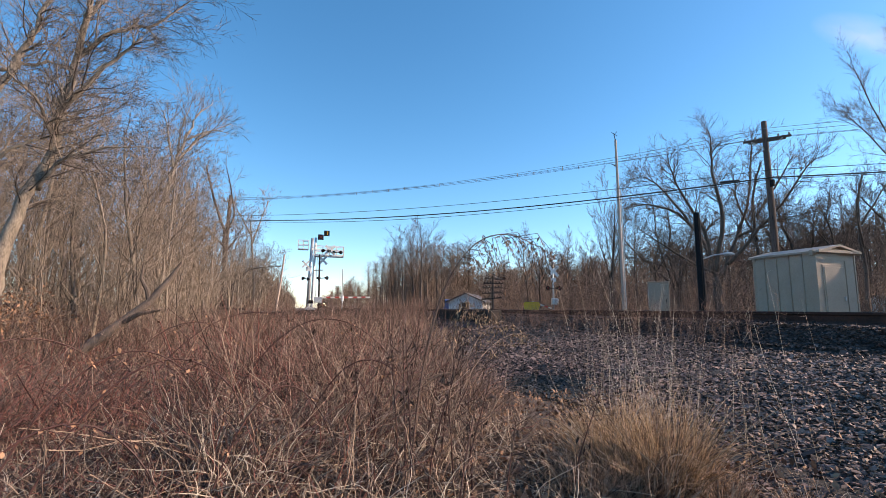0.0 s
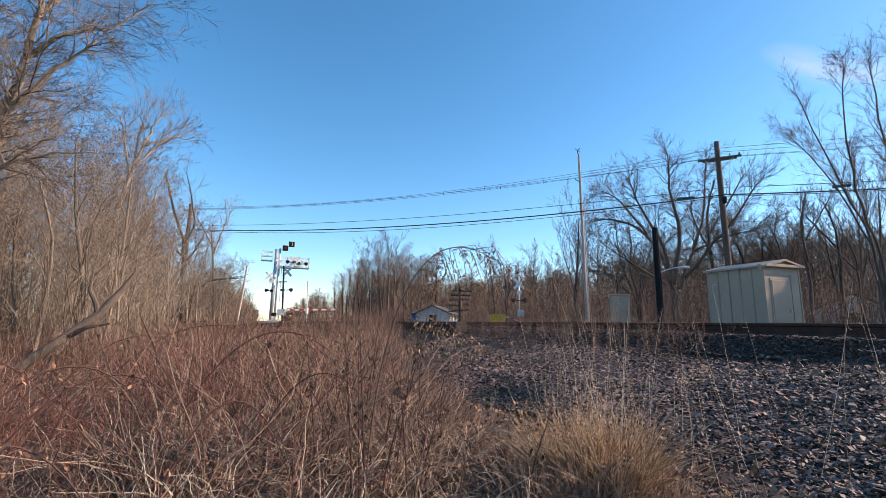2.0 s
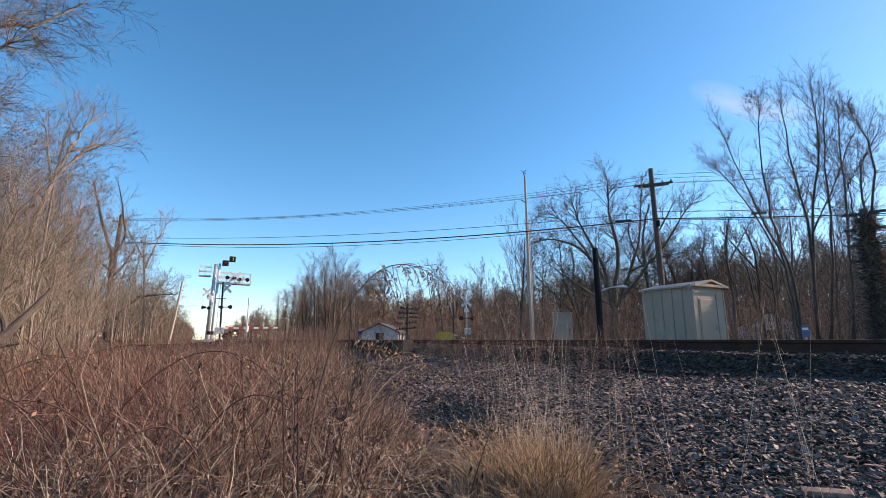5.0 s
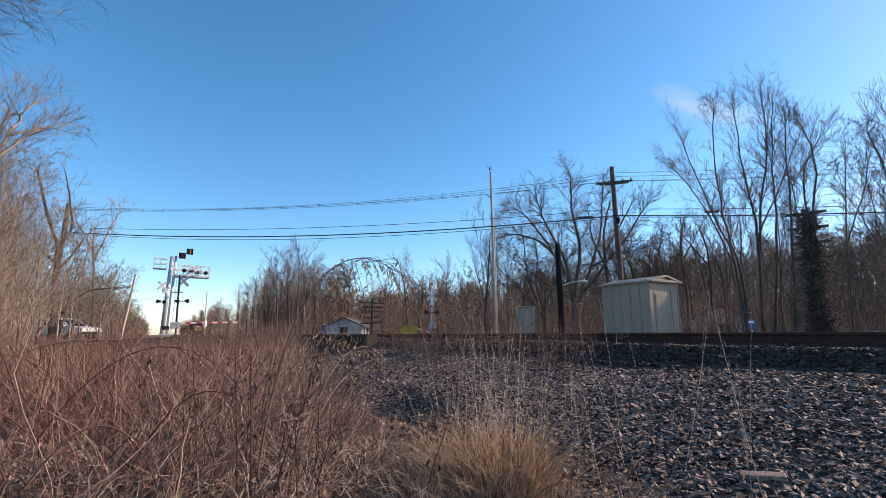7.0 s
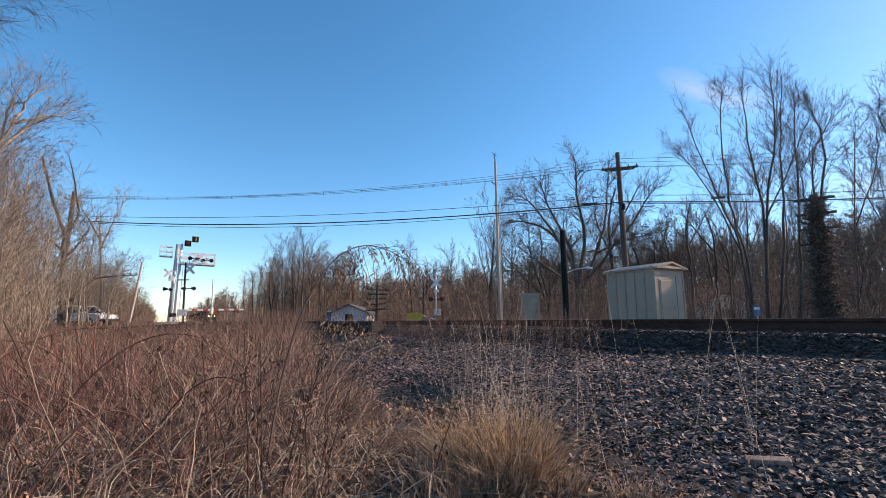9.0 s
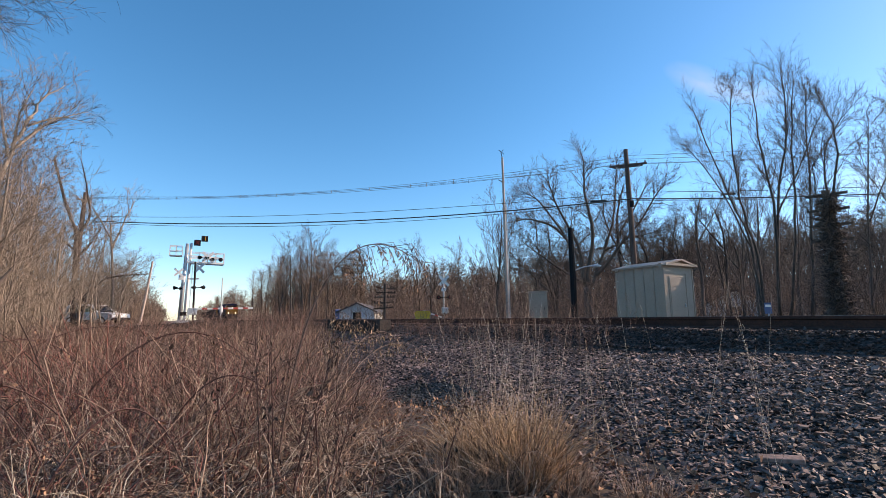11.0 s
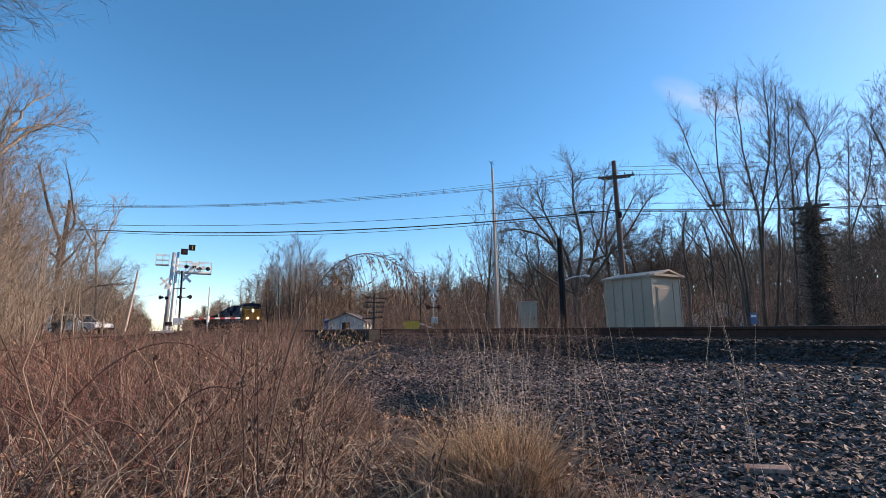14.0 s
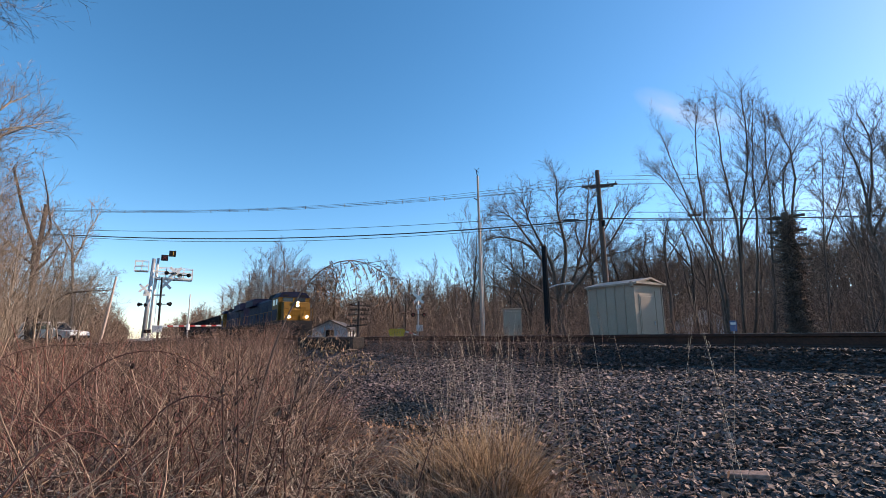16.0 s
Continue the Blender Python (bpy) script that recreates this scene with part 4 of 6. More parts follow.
def build_verge():
    rs = np.random.RandomState(41)
    jobs = (
        # count, r0, r1, az0, az1, thickness, low, high, material, name, label, segments, curl, rise
        (7500, 1.5, 4.4, -34, 46, 0.0031, 0.35, 1.0, M_STRAW, "dry_grass", "matted tan dry grass and weeds", 7, 0.46, 0.35),
        (7500, 3.8, 14.0, -34, 30, 0.0033, 0.4, 1.05, M_STRAW, "dry_grass", "tangled tan dry grass", 5, 0.38, 0.75),
        (5500, 12.0, 45.0, -34, 22, 0.009, 0.5, 1.1, M_STRAW, "dry_grass", "distant pale dry grass", 2, 0.12, 2.2),
        (7500, 1.6, 6.5, -36, 20, 0.003, 0.4, 1.05, M_CANE, "bramble", "tangled red-brown bramble canes", 7, 0.44, 0.5),
        (6500, 5.5, 26.0, -34, 22, 0.005, 0.55, 1.15, M_CANE, "bramble", "red-brown bramble canes", 4, 0.32, 1.0),
        (7500, 5.5, 30.0, -34, 22, 0.005, 0.6, 1.15, M_WEED, "weeds", "brown dead weed stems", 4, 0.3, 1.1),
        (8000, 1.6, 6.5, -34, 40, 0.003, 0.4, 1.05, M_WEED, "weeds", "brown dead weed stems", 7, 0.44, 0.5),
    )
    for n, r0, r1, az0, az1, th, lo, hi, material, name, label, segs, curl, rise in jobs:
        az = np.radians(rs.uniform(az0, az1, n))
        r = np.sqrt(rs.uniform(r0 ** 2, r1 ** 2, n)) if r1 < 9 else r0 + (r1 - r0) * rs.uniform(0, 1, n) ** 1.2
        x, y = np.sin(az) * r, np.cos(az) * r
        keep = x < verge_edge(y) + rs.normal(-0.1, 0.25, n)
        if name == "bramble":
            keep &= np.degrees(az) < 6 + rs.normal(0, 7, n)
        # clumps with bare gaps between
        clump = np.sin(x * 4.1 + 2.0 * np.sin(y * 2.3)) * np.sin(y * 3.7 + 1.7 * np.sin(x * 2.9))
        keep &= (clump > -0.1) | (rs.uniform(0, 1, n) < 0.22) | (r > 9)
        x, y = x[keep], y[keep]
        m = len(x)
        h = verge_height(x, y) * rs.uniform(lo, hi, m)
        a = rs.uniform(0, 6.283, m)
        root = np.stack([x, y, ground_z(x) - 0.03], 1)
        heading = np.stack([np.cos(a), np.sin(a), rise * rs.uniform(0.5, 1.8, m)], 1)
        rad = th * np.exp(rs.normal(0, 0.35, m))
        length = h * (1.0 + 0.55 / rise)
        chunks = [curls(rs, root, heading, length, curl, -0.02, rad, rad * 0.5, segs)]
        if r1 < 9:
            # shoots caught up in the tangle
            k = m
            pick = rs.randint(0, m, k)
            st = root[pick] + np.stack([rs.normal(0, 0.12, k), rs.normal(0, 0.12, k), h[pick] * rs.uniform(0.2, 0.85, k)], 1)
            b = rs.uniform(0, 6.283, k)
            chunks.append(curls(rs, st, np.stack([np.cos(b), np.sin(b), rs.normal(0.2, 0.5, k)], 1), h[pick] * rs.uniform(0.2, 0.6, k), curl * 1.2, 0.0, rad[pick] * 0.75, rad[pick] * 0.4, 4))
        v, f = gather(chunks)
        tagged(new(name, fast_mesh(name, v, f, material)), label, "undergrowth", kind="stuff")
    # pale broken stems lying across the tangle
    n = 2000
    az, r = np.radians(rs.uniform(-34, 40, n)), rs.uniform(1.5, 4.6, n)
    x, y = np.sin(az) * r, np.cos(az) * r
    k = x < 2.6
    x, y = x[k], y[k]
    n = len(x)
    z = ground_z(x) + verge_height(x, y) * rs.uniform(0.15, 0.7, n)
    a = rs.uniform(0, 6.283, n)
    v, f = curls(rs, np.stack([x, y, z], 1), np.stack([np.cos(a), np.sin(a), rs.normal(0.2, 0.7, n)], 1), rs.uniform(0.1, 0.45, n), 0.3, -0.01, np.full(n, 0.0034), np.full(n, 0.0017), 7, 3)
    tagged(new("broken_stems", fast_mesh("broken_stems", v, f, M_PALESTEM)), "pale broken stalks lying across the weeds", "undergrowth", kind="stuff")


# ---- ballast ----
def stone_shapes(count, seed):
    """Angular flakes: a skewed block with every corner knocked about."""
    rs = np.random.RandomState(seed)
    box = np.array([(x, y, z) for x in (-0.5, 0.5) for y in (-0.5, 0.5) for z in (-0.5, 0.5)])
    quads = np.array([(0, 1, 3, 2), (4, 6, 7, 5), (0, 4, 5, 1), (2, 3, 7, 6), (0, 2, 6, 4), (1, 5, 7, 3)])
    tris = np.concatenate([quads[:, [0, 1, 2]], quads[:, [0, 2, 3]]])
    out = []
    for _ in range(count):
        v = (box + rs.normal(0, 0.16, box.shape)) @ (np.eye(3) + rs.normal(0, 0.25, (3, 3)))
        out.append((v * np.array([1.35, 0.85, 0.36]), tris))
    return out


def spin_matrices(rs, n):
    q = rs.normal(0, 1, (n, 4)) * np.array([1, 0.17, 0.17, 1.2])
    q /= np.linalg.norm(q, axis=1, keepdims=True)
    w, x, y, z = q.T
    return np.stack([1 - 2 * (y * y + z * z), 2 * (x * y - z * w), 2 * (x * z + y * w), 2 * (x * y + z * w), 1 - 2 * (x * x + z * z), 2 * (y * z - x * w),
                     2 * (x * z - y * w), 2 * (y * z + x * w), 1 - 2 * (x * x + y * y)], 1).reshape(-1, 3, 3)


def build_ballast():
    rs = np.random.RandomState(51)
    shapes = stone_shapes(14, 52)
    n = 125000
    # thick near the camera, thinning along the line
    y = np.where(rs.uniform(0, 1, n) < 0.78, rs.uniform(0.2, 9.0, n), 9 + 45 * rs.uniform(0, 1, n) ** 1.7)
    x = rs.uniform(2.6, 7.4, n)
    keep = x > np.minimum(verge_edge(y), 4.5) - 0.15 + rs.normal(0, 0.18, n)
    x, y = x[keep], y[keep]
    n = len(x)
    hollow = 0.16 * np.exp(-(((x - 3.3) / 0.6) ** 2 + ((y - 6.3) / 1.2) ** 2))
    z = ground_z(x) - hollow + 0.05 * np.sin(y * 0.9 + x) * np.sin(y * 0.37) * ((x > 3) & (x < 6.3))
    size = 0.023 * np.exp(rs.normal(0, 0.25, n)) * np.interp(y, (1, 5, 8, 20, 50), (1.0, 0.98, 1.0, 1.5, 2.6))
    m = spin_matrices(rs, n)
    kind = rs.randint(0, len(shapes), n)
    place = np.stack([x, y, z + size * rs.uniform(-0.15, 0.5, n)], 1)
    # stones in the hollow take the darkest colour
    dark = hollow > 0.075
    # shoulder stones get a darker colour that stands for shade
    in_shade = ~dark & (x > 6.1 + rs.normal(0, 0.13, n))
    for mask, material, name, label in ((in_shade, M_SHADESTONE, "shoulder_ballast", "ballast on the shoulder below the rails, coloured dark for shade"), (~dark & ~in_shade, M_BALLAST, "ballast", "grey crushed-stone ballast on the bank"), (dark, M_DARKSTONE, "hollow_ballast", "dark stones in a hollow of the bank")):
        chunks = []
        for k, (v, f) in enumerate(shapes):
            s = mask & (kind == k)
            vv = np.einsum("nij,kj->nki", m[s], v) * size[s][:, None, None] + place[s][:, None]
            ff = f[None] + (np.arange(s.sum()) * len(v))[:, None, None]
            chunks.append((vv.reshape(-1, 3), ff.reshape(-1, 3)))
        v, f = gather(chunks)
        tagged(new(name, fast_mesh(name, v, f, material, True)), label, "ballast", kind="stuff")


# ---- level crossing ----
def beam(bag, a, b, w, d=None):
    """A square bar between two points."""
    a, b = Vector(a), Vector(b)
    m = (b - a).to_track_quat("Z", "Y").to_matrix().to_4x4()
    return bag.box(0, 0, 0, w, d or w, (b - a).length, Matrix.Translation((a + b) / 2) @ m)


def crossbuck(parent, at, size=1.2, turn=0, name="crossbuck"):
    m = Matrix.Translation(at) @ pose(0, 0, 0, 0, 0, turn)
    for k, s in ((0, 45), (1, -45)):
        part(name + "_blade", Bag().box(0, -0.012 - 0.022 * k, 0, size, 0.02, size * 0.19, m @ pose(0, 0, 0, 0, s, 0), bev=0.004), M_WHITE, parent, "white crossing blade")


def flasher(parent, at, turn=0, half=0.38):
    m = Matrix.Translation(at) @ pose(0, 0, 0, 0, 0, turn)
    bar = part("flasher_bar", beam(Bag(), m @ Vector((-half, 0, 0)), m @ Vector((half, 0, 0)), 0.06), M_BLACK, parent)
    for s in (-1, 1):
        p = m @ Vector((s * half, -0.03, 0))
        f = m.to_3x3() @ Vector((0, -1, 0))
        disc = part("backplate", Bag().tube([p, p + f * 0.03], [0.17, 0.17], 18), M_BLACK, bar, "round black backplate")
        part("lens", Bag().tube([p + f * 0.03, p + f * 0.06], [0.08, 0.07], 14), M_DULLRED, bar, "dark red lens")
        part("hood", Bag().tube([p + f * 0.03, p + f * 0.26], [0.1, 0.1], 12, cap=False), M_BLACK, bar)


def railing(parent, x0, x1, y0, y1, z0, z1, n):
    """A small railed platform; each rail and post is its own part."""
    part("platform", Bag().box((x0 + x1) / 2, (y0 + y1) / 2, z0, x1 - x0, y1 - y0, 0.09, bev=0.01), M_GALV, parent)
    for y in (y0, y1):
        for z in (z1, (z0 + z1) / 2):
            part("guard_rail", beam(Bag(), (x0, y, z), (x1, y, z), 0.055), M_WHITE, parent)
        for i in range(n + 1):
            x = x0 + (x1 - x0) * i / n
            part("guard_post", beam(Bag(), (x, y, z0), (x, y, z1), 0.055), M_WHITE, parent)
    for x in (x0, x1):
        part("guard_rail", beam(Bag(), (x, y0, z1), (x, y1, z1), 0.05), M_WHITE, parent)


def build_signal():
    at = polar(0.2, 46.0, 0.6)
    s = thing("crossing_signal", "white cantilever crossing signal with railed platform and flashers", "railway signal", at)
    k = 46 * math.tan(radians(1))
    h = EYE[2] - 0.6
    part("mast", Bag().tube([Vector((-0.1, 0, 0)), Vector((-0.02, 0, 3.5)), Vector((0.1, 0, h + 8.3 * k))], [0.17, 0.16, 0.14], 14), M_GALV, s, smooth=True)
    part("mast", Bag().tube([Vector((0.25, 0.1, 0)), Vector((0.32, 0.1, 3.5)), Vector((0.4, 0.1, h + 8.4 * k))], [0.12, 0.12, 0.1], 14), M_WHITE, s, smooth=True)
    part("ladder", beam(beam(Bag(), (0.55, -0.2, 0), (0.62, -0.2, h + 6.5 * k), 0.04), (0.85, -0.2, 0), (0.92, -0.2, h + 6.5 * k), 0.04), M_GALV, s)
    part("base_box", Bag().box(0.1, 0, 0.3, 0.9, 0.8, 0.6, bev=0.04), M_GALV, s)
    railing(s, 0.4, 3.05, -0.4, 0.4, h + 6.15 * k, h + 7.35 * k, 4)
    railing(s, -1.2, -0.25, -0.35, 0.35, h + 6.9 * k, h + 7.95 * k, 2)
    part("arm_truss", beam(beam(Bag(), (0.2, 0.0, h + 6.3 * k), (3.0, 0, h + 6.3 * k), 0.12), (0.2, 0, h + 7.0 * k), (3.0, 0, h + 6.9 * k), 0.1), M_WHITE, s)
    crossbuck(s, (1.75, -0.5, h + 6.85 * k), 1.25)
    flasher(s, (1.35, -0.55, h + 6.75 * k), 20, 0.3)
    flasher(s, (2.45, -0.55, h + 6.6 * k), -25, 0.35)
    for x, z, bar in ((0.85, 8.45, "x"), (1.4, 8.95, "i")):
        box = part("sign_box", Bag().box(x, -0.1, h + z * k, 0.52, 0.22, 0.5, bev=0.02), M_BLACK, s, "black lane-signal box")
        if bar == "x":
            for a in (45, -45):
                part("lamp_bar", Bag().box(0, 0, 0, 0.42, 0.012, 0.05, Matrix.Translation((x, -0.225 - 0.004 * (a > 0), h + z * k)) @ pose(0, 0, 0, 0, a, 0)), M_DULLRED, box, "dull red cross")
        else:
            part("lamp_bar", Bag().box(x + 0.05, -0.22, h + z * k, 0.05, 0.012, 0.36), M_SAFETY, box, "amber bar")
    crossbuck(s, (-0.42, -0.3, h + 5.1 * k), 0.9)
    part("sign_panel", Bag().box(-0.2, -0.25, h + 4.55 * k, 0.4, 0.03, 0.4, bev=0.01), M_WHITE, s)
    flasher(s, (-0.45, -0.3, h + 3.4 * k), 55, 0.4)
    part("side_arm", beam(Bag(), (0.3, 0, h + 4.45 * k), (1.15, -0.5, h + 4.45 * k), 0.1), M_GALV, s)


def build_gate():
    at = polar(1.35, 44.5, 0.7)
    g = thing("crossing_gate", "lowered red and white striped crossing gate with black flashers", "crossing gate", at)
    h = EYE[2] - 0.7
    part("mast", Bag().tube([Vector((0, 0, 0)), Vector((-0.05, 0, 2.5)), Vector((-0.12, 0, h + 4.95))], [0.08, 0.08, 0.07], 12), M_DARKSTEEL, g, smooth=True)
    crossbuck(g, (0.22, -0.12, h + 4.4), 1.1, -25)
    flasher(g, (0.3, -0.1, h + 2.75), -40, 0.45)
    part("motor_box", Bag().box(-0.1, 0, h + 0.75, 0.7, 0.6, 0.55, bev=0.04), M_GALV, g)
    part("counterweight", Bag().box(-0.75, -0.3, h + 0.55, 0.5, 0.12, 0.3, bev=0.03), M_BLACK, g)
    L, n = 4.4, 11
    for i in range(n):
        x = 0.2 + L * (i + 0.5) / n
        part("arm_segment", Bag().box(x, -0.35, h + 0.95 + 0.02 * x, L / n, 0.07, 0.13, bev=0.004), (M_WHITE, M_REDPAINT)[i % 2], g, ("white", "red")[i % 2] + " gate arm stripe")
    part("brace_rod", beam(Bag(), (-0.9, -0.33, h + 0.1), (0.4, -0.33, h + 0.95), 0.06), M_WHITE, g)
    p = thing("thin_post", "slim pale steel post beside the crossing", "post", polar(4.05, 43.5, 0.8))
    part("shaft", Bag().tube([Vector((0, 0, 0)), Vector((-0.05, 0, 3.9))], [0.05, 0.045], 10), M_GALV, p)
    part("foot_sleeve", Bag().tube([Vector((0, 0, 1.0)), Vector((0, 0, 1.5))], [0.12, 0.12], 10), M_WHITE, p)


def build_far_signal():
    at = polar(29.5, 38, 0.9)
    g = thing("crossing_signal", "white crossbuck signal post with black flashers beyond the tracks", "railway signal", at, -20)
    part("mast", Bag().tube([Vector((0, 0, 0)), Vector((0, 0, 3.9))], [0.07, 0.065], 12), M_GALV, g, smooth=True)
    crossbuck(g, (0, -0.1, 3.3), 1.15)
    part("track_panel", Bag().box(0, -0.12, 2.6, 0.4, 0.02, 0.3, bev=0.005), M_WHITE, g)
    flasher(g, (0, -0.12, 1.95), 0, 0.45)
    part("bell", Bag().tube([Vector((0, 0, 3.9)), Vector((0, 0, 4.02)), Vector((0, 0, 4.1))], [0.13, 0.15, 0.05], 12), M_GALV, g)
    part("gate_box", Bag().box(0.1, 0, 0.9, 0.5, 0.5, 0.5, bev=0.04), M_GALV, g)
    for i in range(5):
        a, b = Vector((-0.2 - 0.3 * i, -0.3, 0.35 + 0.1 * i)), Vector((-0.5 - 0.3 * i, -0.3, 0.45 + 0.1 * i))
        part("arm_segment", beam(Bag(), a, b, 0.1), (M_WHITE, M_REDPAINT)[i % 2], g)


# ---- train ----
def build_locomotive():
    """Its origin is under the front coupler at rail height; it faces -Y."""
    e = thing("locomotive", "dark blue diesel locomotive with yellow nose and lit headlights", "locomotive", (TRACKS[1], 340, 1.15), group="train")
    W = 3.05
    part("frame", Bag().box(0, 11.2, 1.42, W, 20.6, 0.36, bev=0.04), M_DARKSTEEL, e)
    part("pilot", Bag().prism([(0.75, 1.55), (0.45, 0.5), (0.3, 0.16), (0.9, 0.2), (1.2, 1.55)], 0, -1.35, 1.35), M_DARKSTEEL, e, "black snow plough pilot")
    nose = part("nose", Bag().prism([(1.15, 1.6), (1.05, 2.6), (1.3, 3.35), (2.5, 3.5), (2.5, 1.6)], 0, -1.25, 1.25), M_YELLOW, e, "yellow nose")
    part("nose_door", Bag().box(0.55, 1.08, 2.3, 0.55, 0.04, 1.3, pose(0, 0, 0, 0, 0, 0), bev=0.01), M_YELLOW, nose)
    cab = part("cab", Bag().prism([(-W / 2, 1.6), (W / 2, 1.6), (W / 2, 3.9), (W / 2 - 0.35, 4.35), (-W / 2 + 0.35, 4.35), (-W / 2, 3.9)], 1, 2.4, 5.0), M_YELLOW, e, "yellow cab")
    part("cab_roof", Bag().prism([(-W / 2 - 0.02, 3.92), (-W / 2 + 0.33, 4.4), (0, 4.5), (W / 2 - 0.33, 4.4), (W / 2 + 0.02, 3.92)], 1, 2.36, 5.05), M_BLUE, e, "dark blue roof")
    for x in (-0.62, 0.62):
        part("windscreen", Bag().box(x, 2.385, 3.62, 0.95, 0.05, 0.5, bev=0.01), M_GLASS, cab)
    for s in (-1, 1):
        part("side_stripe", Bag().box(s * (W / 2 + 0.004), 3.9, 2.2, 0.03, 2.1, 1.1, bev=0.01), M_BLUE, cab)
        for y in (3.1, 4.2):
            part("side_window", Bag().box(s * (W / 2 + 0.004), y, 3.45, 0.03, 0.75, 0.6, bev=0.01), M_GLASS, cab)
        part("walkway_rail", Bag().tube([Vector((s * 1.48, 5.2, 2.65)), Vector((s * 1.48, 20.8, 2.65))], [0.025, 0.025], 5), M_YELLOW, e)
        for i in range(9):
            part("stanchion", Bag().tube([Vector((s * 1.48, 5.3 + 1.9 * i, 1.6)), Vector((s * 1.48, 5.3 + 1.9 * i, 2.65))], [0.02, 0.02], 5), M_YELLOW, e)
        part("front_rail", Bag().tube([Vector((s * 1.4, 0.8, 1.6)), Vector((s * 1.4, 0.8, 2.7)), Vector((s * 0.5, 0.75, 2.7)), Vector((s * 0.5, 0.75, 1.6))], [0.025] * 4, 5), M_YELLOW, e)
        part("ditch_light", Bag().tube([Vector((s * 0.85, 0.72, 1.93)), Vector((s * 0.85, 0.85, 1.93))], [0.12, 0.12], 14), M_HEAD, e, "glowing ditch light")
        part("headlight", Bag().tube([Vector((0, 1.0, 3.18 + s * 0.13)), Vector((0, 1.25, 3.18 + s * 0.13))], [0.11, 0.11], 14), M_HEAD, e, "glowing headlight")
        part("number_board", Bag().box(s * 0.85, 2.38, 4.08, 0.5, 0.06, 0.2, bev=0.01), M_BLACK, e)
    part("headlight_box", Bag().box(0, 1.22, 3.18, 0.4, 0.3, 0.6, bev=0.04), M_YELLOW, e)
    hood = part("long_hood", Bag().prism([(-1.0, 1.6), (1.0, 1.6), (1.0, 3.95), (0.75, 4.25), (-0.75, 4.25), (-1.0, 3.95)], 1, 5.0, 20.3), M_BLUE, e, "dark blue hood")
    for i in range(9):
        for s in (-1, 1):
            part("hood_door", Bag().box(s * 1.012, 6.2 + 1.3 * i, 2.7, 0.03, 1.15, 1.7, bev=0.01), M_BLUE, hood)
    part("radiator", Bag().prism([(-1.52, 3.75), (1.52, 3.75), (1.52, 4.5), (1.3, 4.7), (-1.3, 4.7), (-1.52, 4.5)], 1, 15.4, 20.2), M_BLUE, e)
    part("dynamic_brake", Bag().box(0, 7.5, 4.3, 1.9, 3.2, 0.5, bev=0.06), M_DARKSTEEL, e)
    part("exhaust", Bag().box(0, 11.5, 4.4, 0.8, 1.0, 0.35, bev=0.04), M_DARKSTEEL, e)
    part("horn", Bag().tube([Vector((0.3, 4.4, 4.5)), Vector((0.3, 4.1, 4.7)), Vector((0.3, 3.7, 4.72))], [0.04, 0.05, 0.09], 8), M_DARKSTEEL, e)
    part("fuel_tank", Bag().box(0, 11.2, 0.85, 2.7, 5.2, 0.9, bev=0.15), M_DARKSTEEL, e)
    for y0 in (4.6, 17.8):
        tr = part("truck_frame", Bag().box(0, y0, 0.75, 2.5, 4.4, 0.35, bev=0.06), M_DARKSTEEL, e)
        for dy in (-1.85, 0, 1.85):
            for s in (-1, 1):
                part("wheel", Bag().tube([Vector((s * 0.69, y0 + dy, 0.53)), Vector((s * 0.82, y0 + dy, 0.53))], [0.53, 0.5], 24), M_RAIL, tr)
    part("coupler", Bag().box(0, 0.3, 0.85, 0.3, 0.8, 0.35, bev=0.06), M_DARKSTEEL, e)
    return e


def build_hopper():
    e = thing("hopper_car", "dark rust-stained open hopper wagon", "freight car", (TRACKS[1], 400, 1.15), group="train")
    part("body", Bag().prism([(0.6, 1.9), (3.6, 1.1), (11.4, 1.1), (14.4, 1.9), (14.4, 3.75), (0.6, 3.75)], 0, -1.5, 1.5), M_DARKSTEEL, e)
    part("top_chord", Bag().box(0, 7.5, 3.8, 3.2, 13.9, 0.12, bev=0.03), M_RAIL, e)
    for i in range(10):
        for s in (-1, 1):
            part("rib", Bag().box(s * 1.55, 1.2 + 1.4 * i, 2.85, 0.1, 0.12, 1.75, bev=0.02), M_DARKSTEEL, e)
    part("sill", Bag().box(0, 7.5, 1.05, 0.6, 14.6, 0.3, bev=0.03), M_DARKSTEEL, e)
    for y0 in (2.0, 13.0):
        tr = part("truck_frame", Bag().box(0, y0, 0.6, 2.2, 2.4, 0.3, bev=0.06), M_DARKSTEEL, e)
        for dy in (-0.85, 0.85):
            for s in (-1, 1):
                part("wheel", Bag().tube([Vector((s * 0.69, y0 + dy, 0.44)), Vector((s * 0.82, y0 + dy, 0.44))], [0.45, 0.42], 20), M_RAIL, tr)
    return e


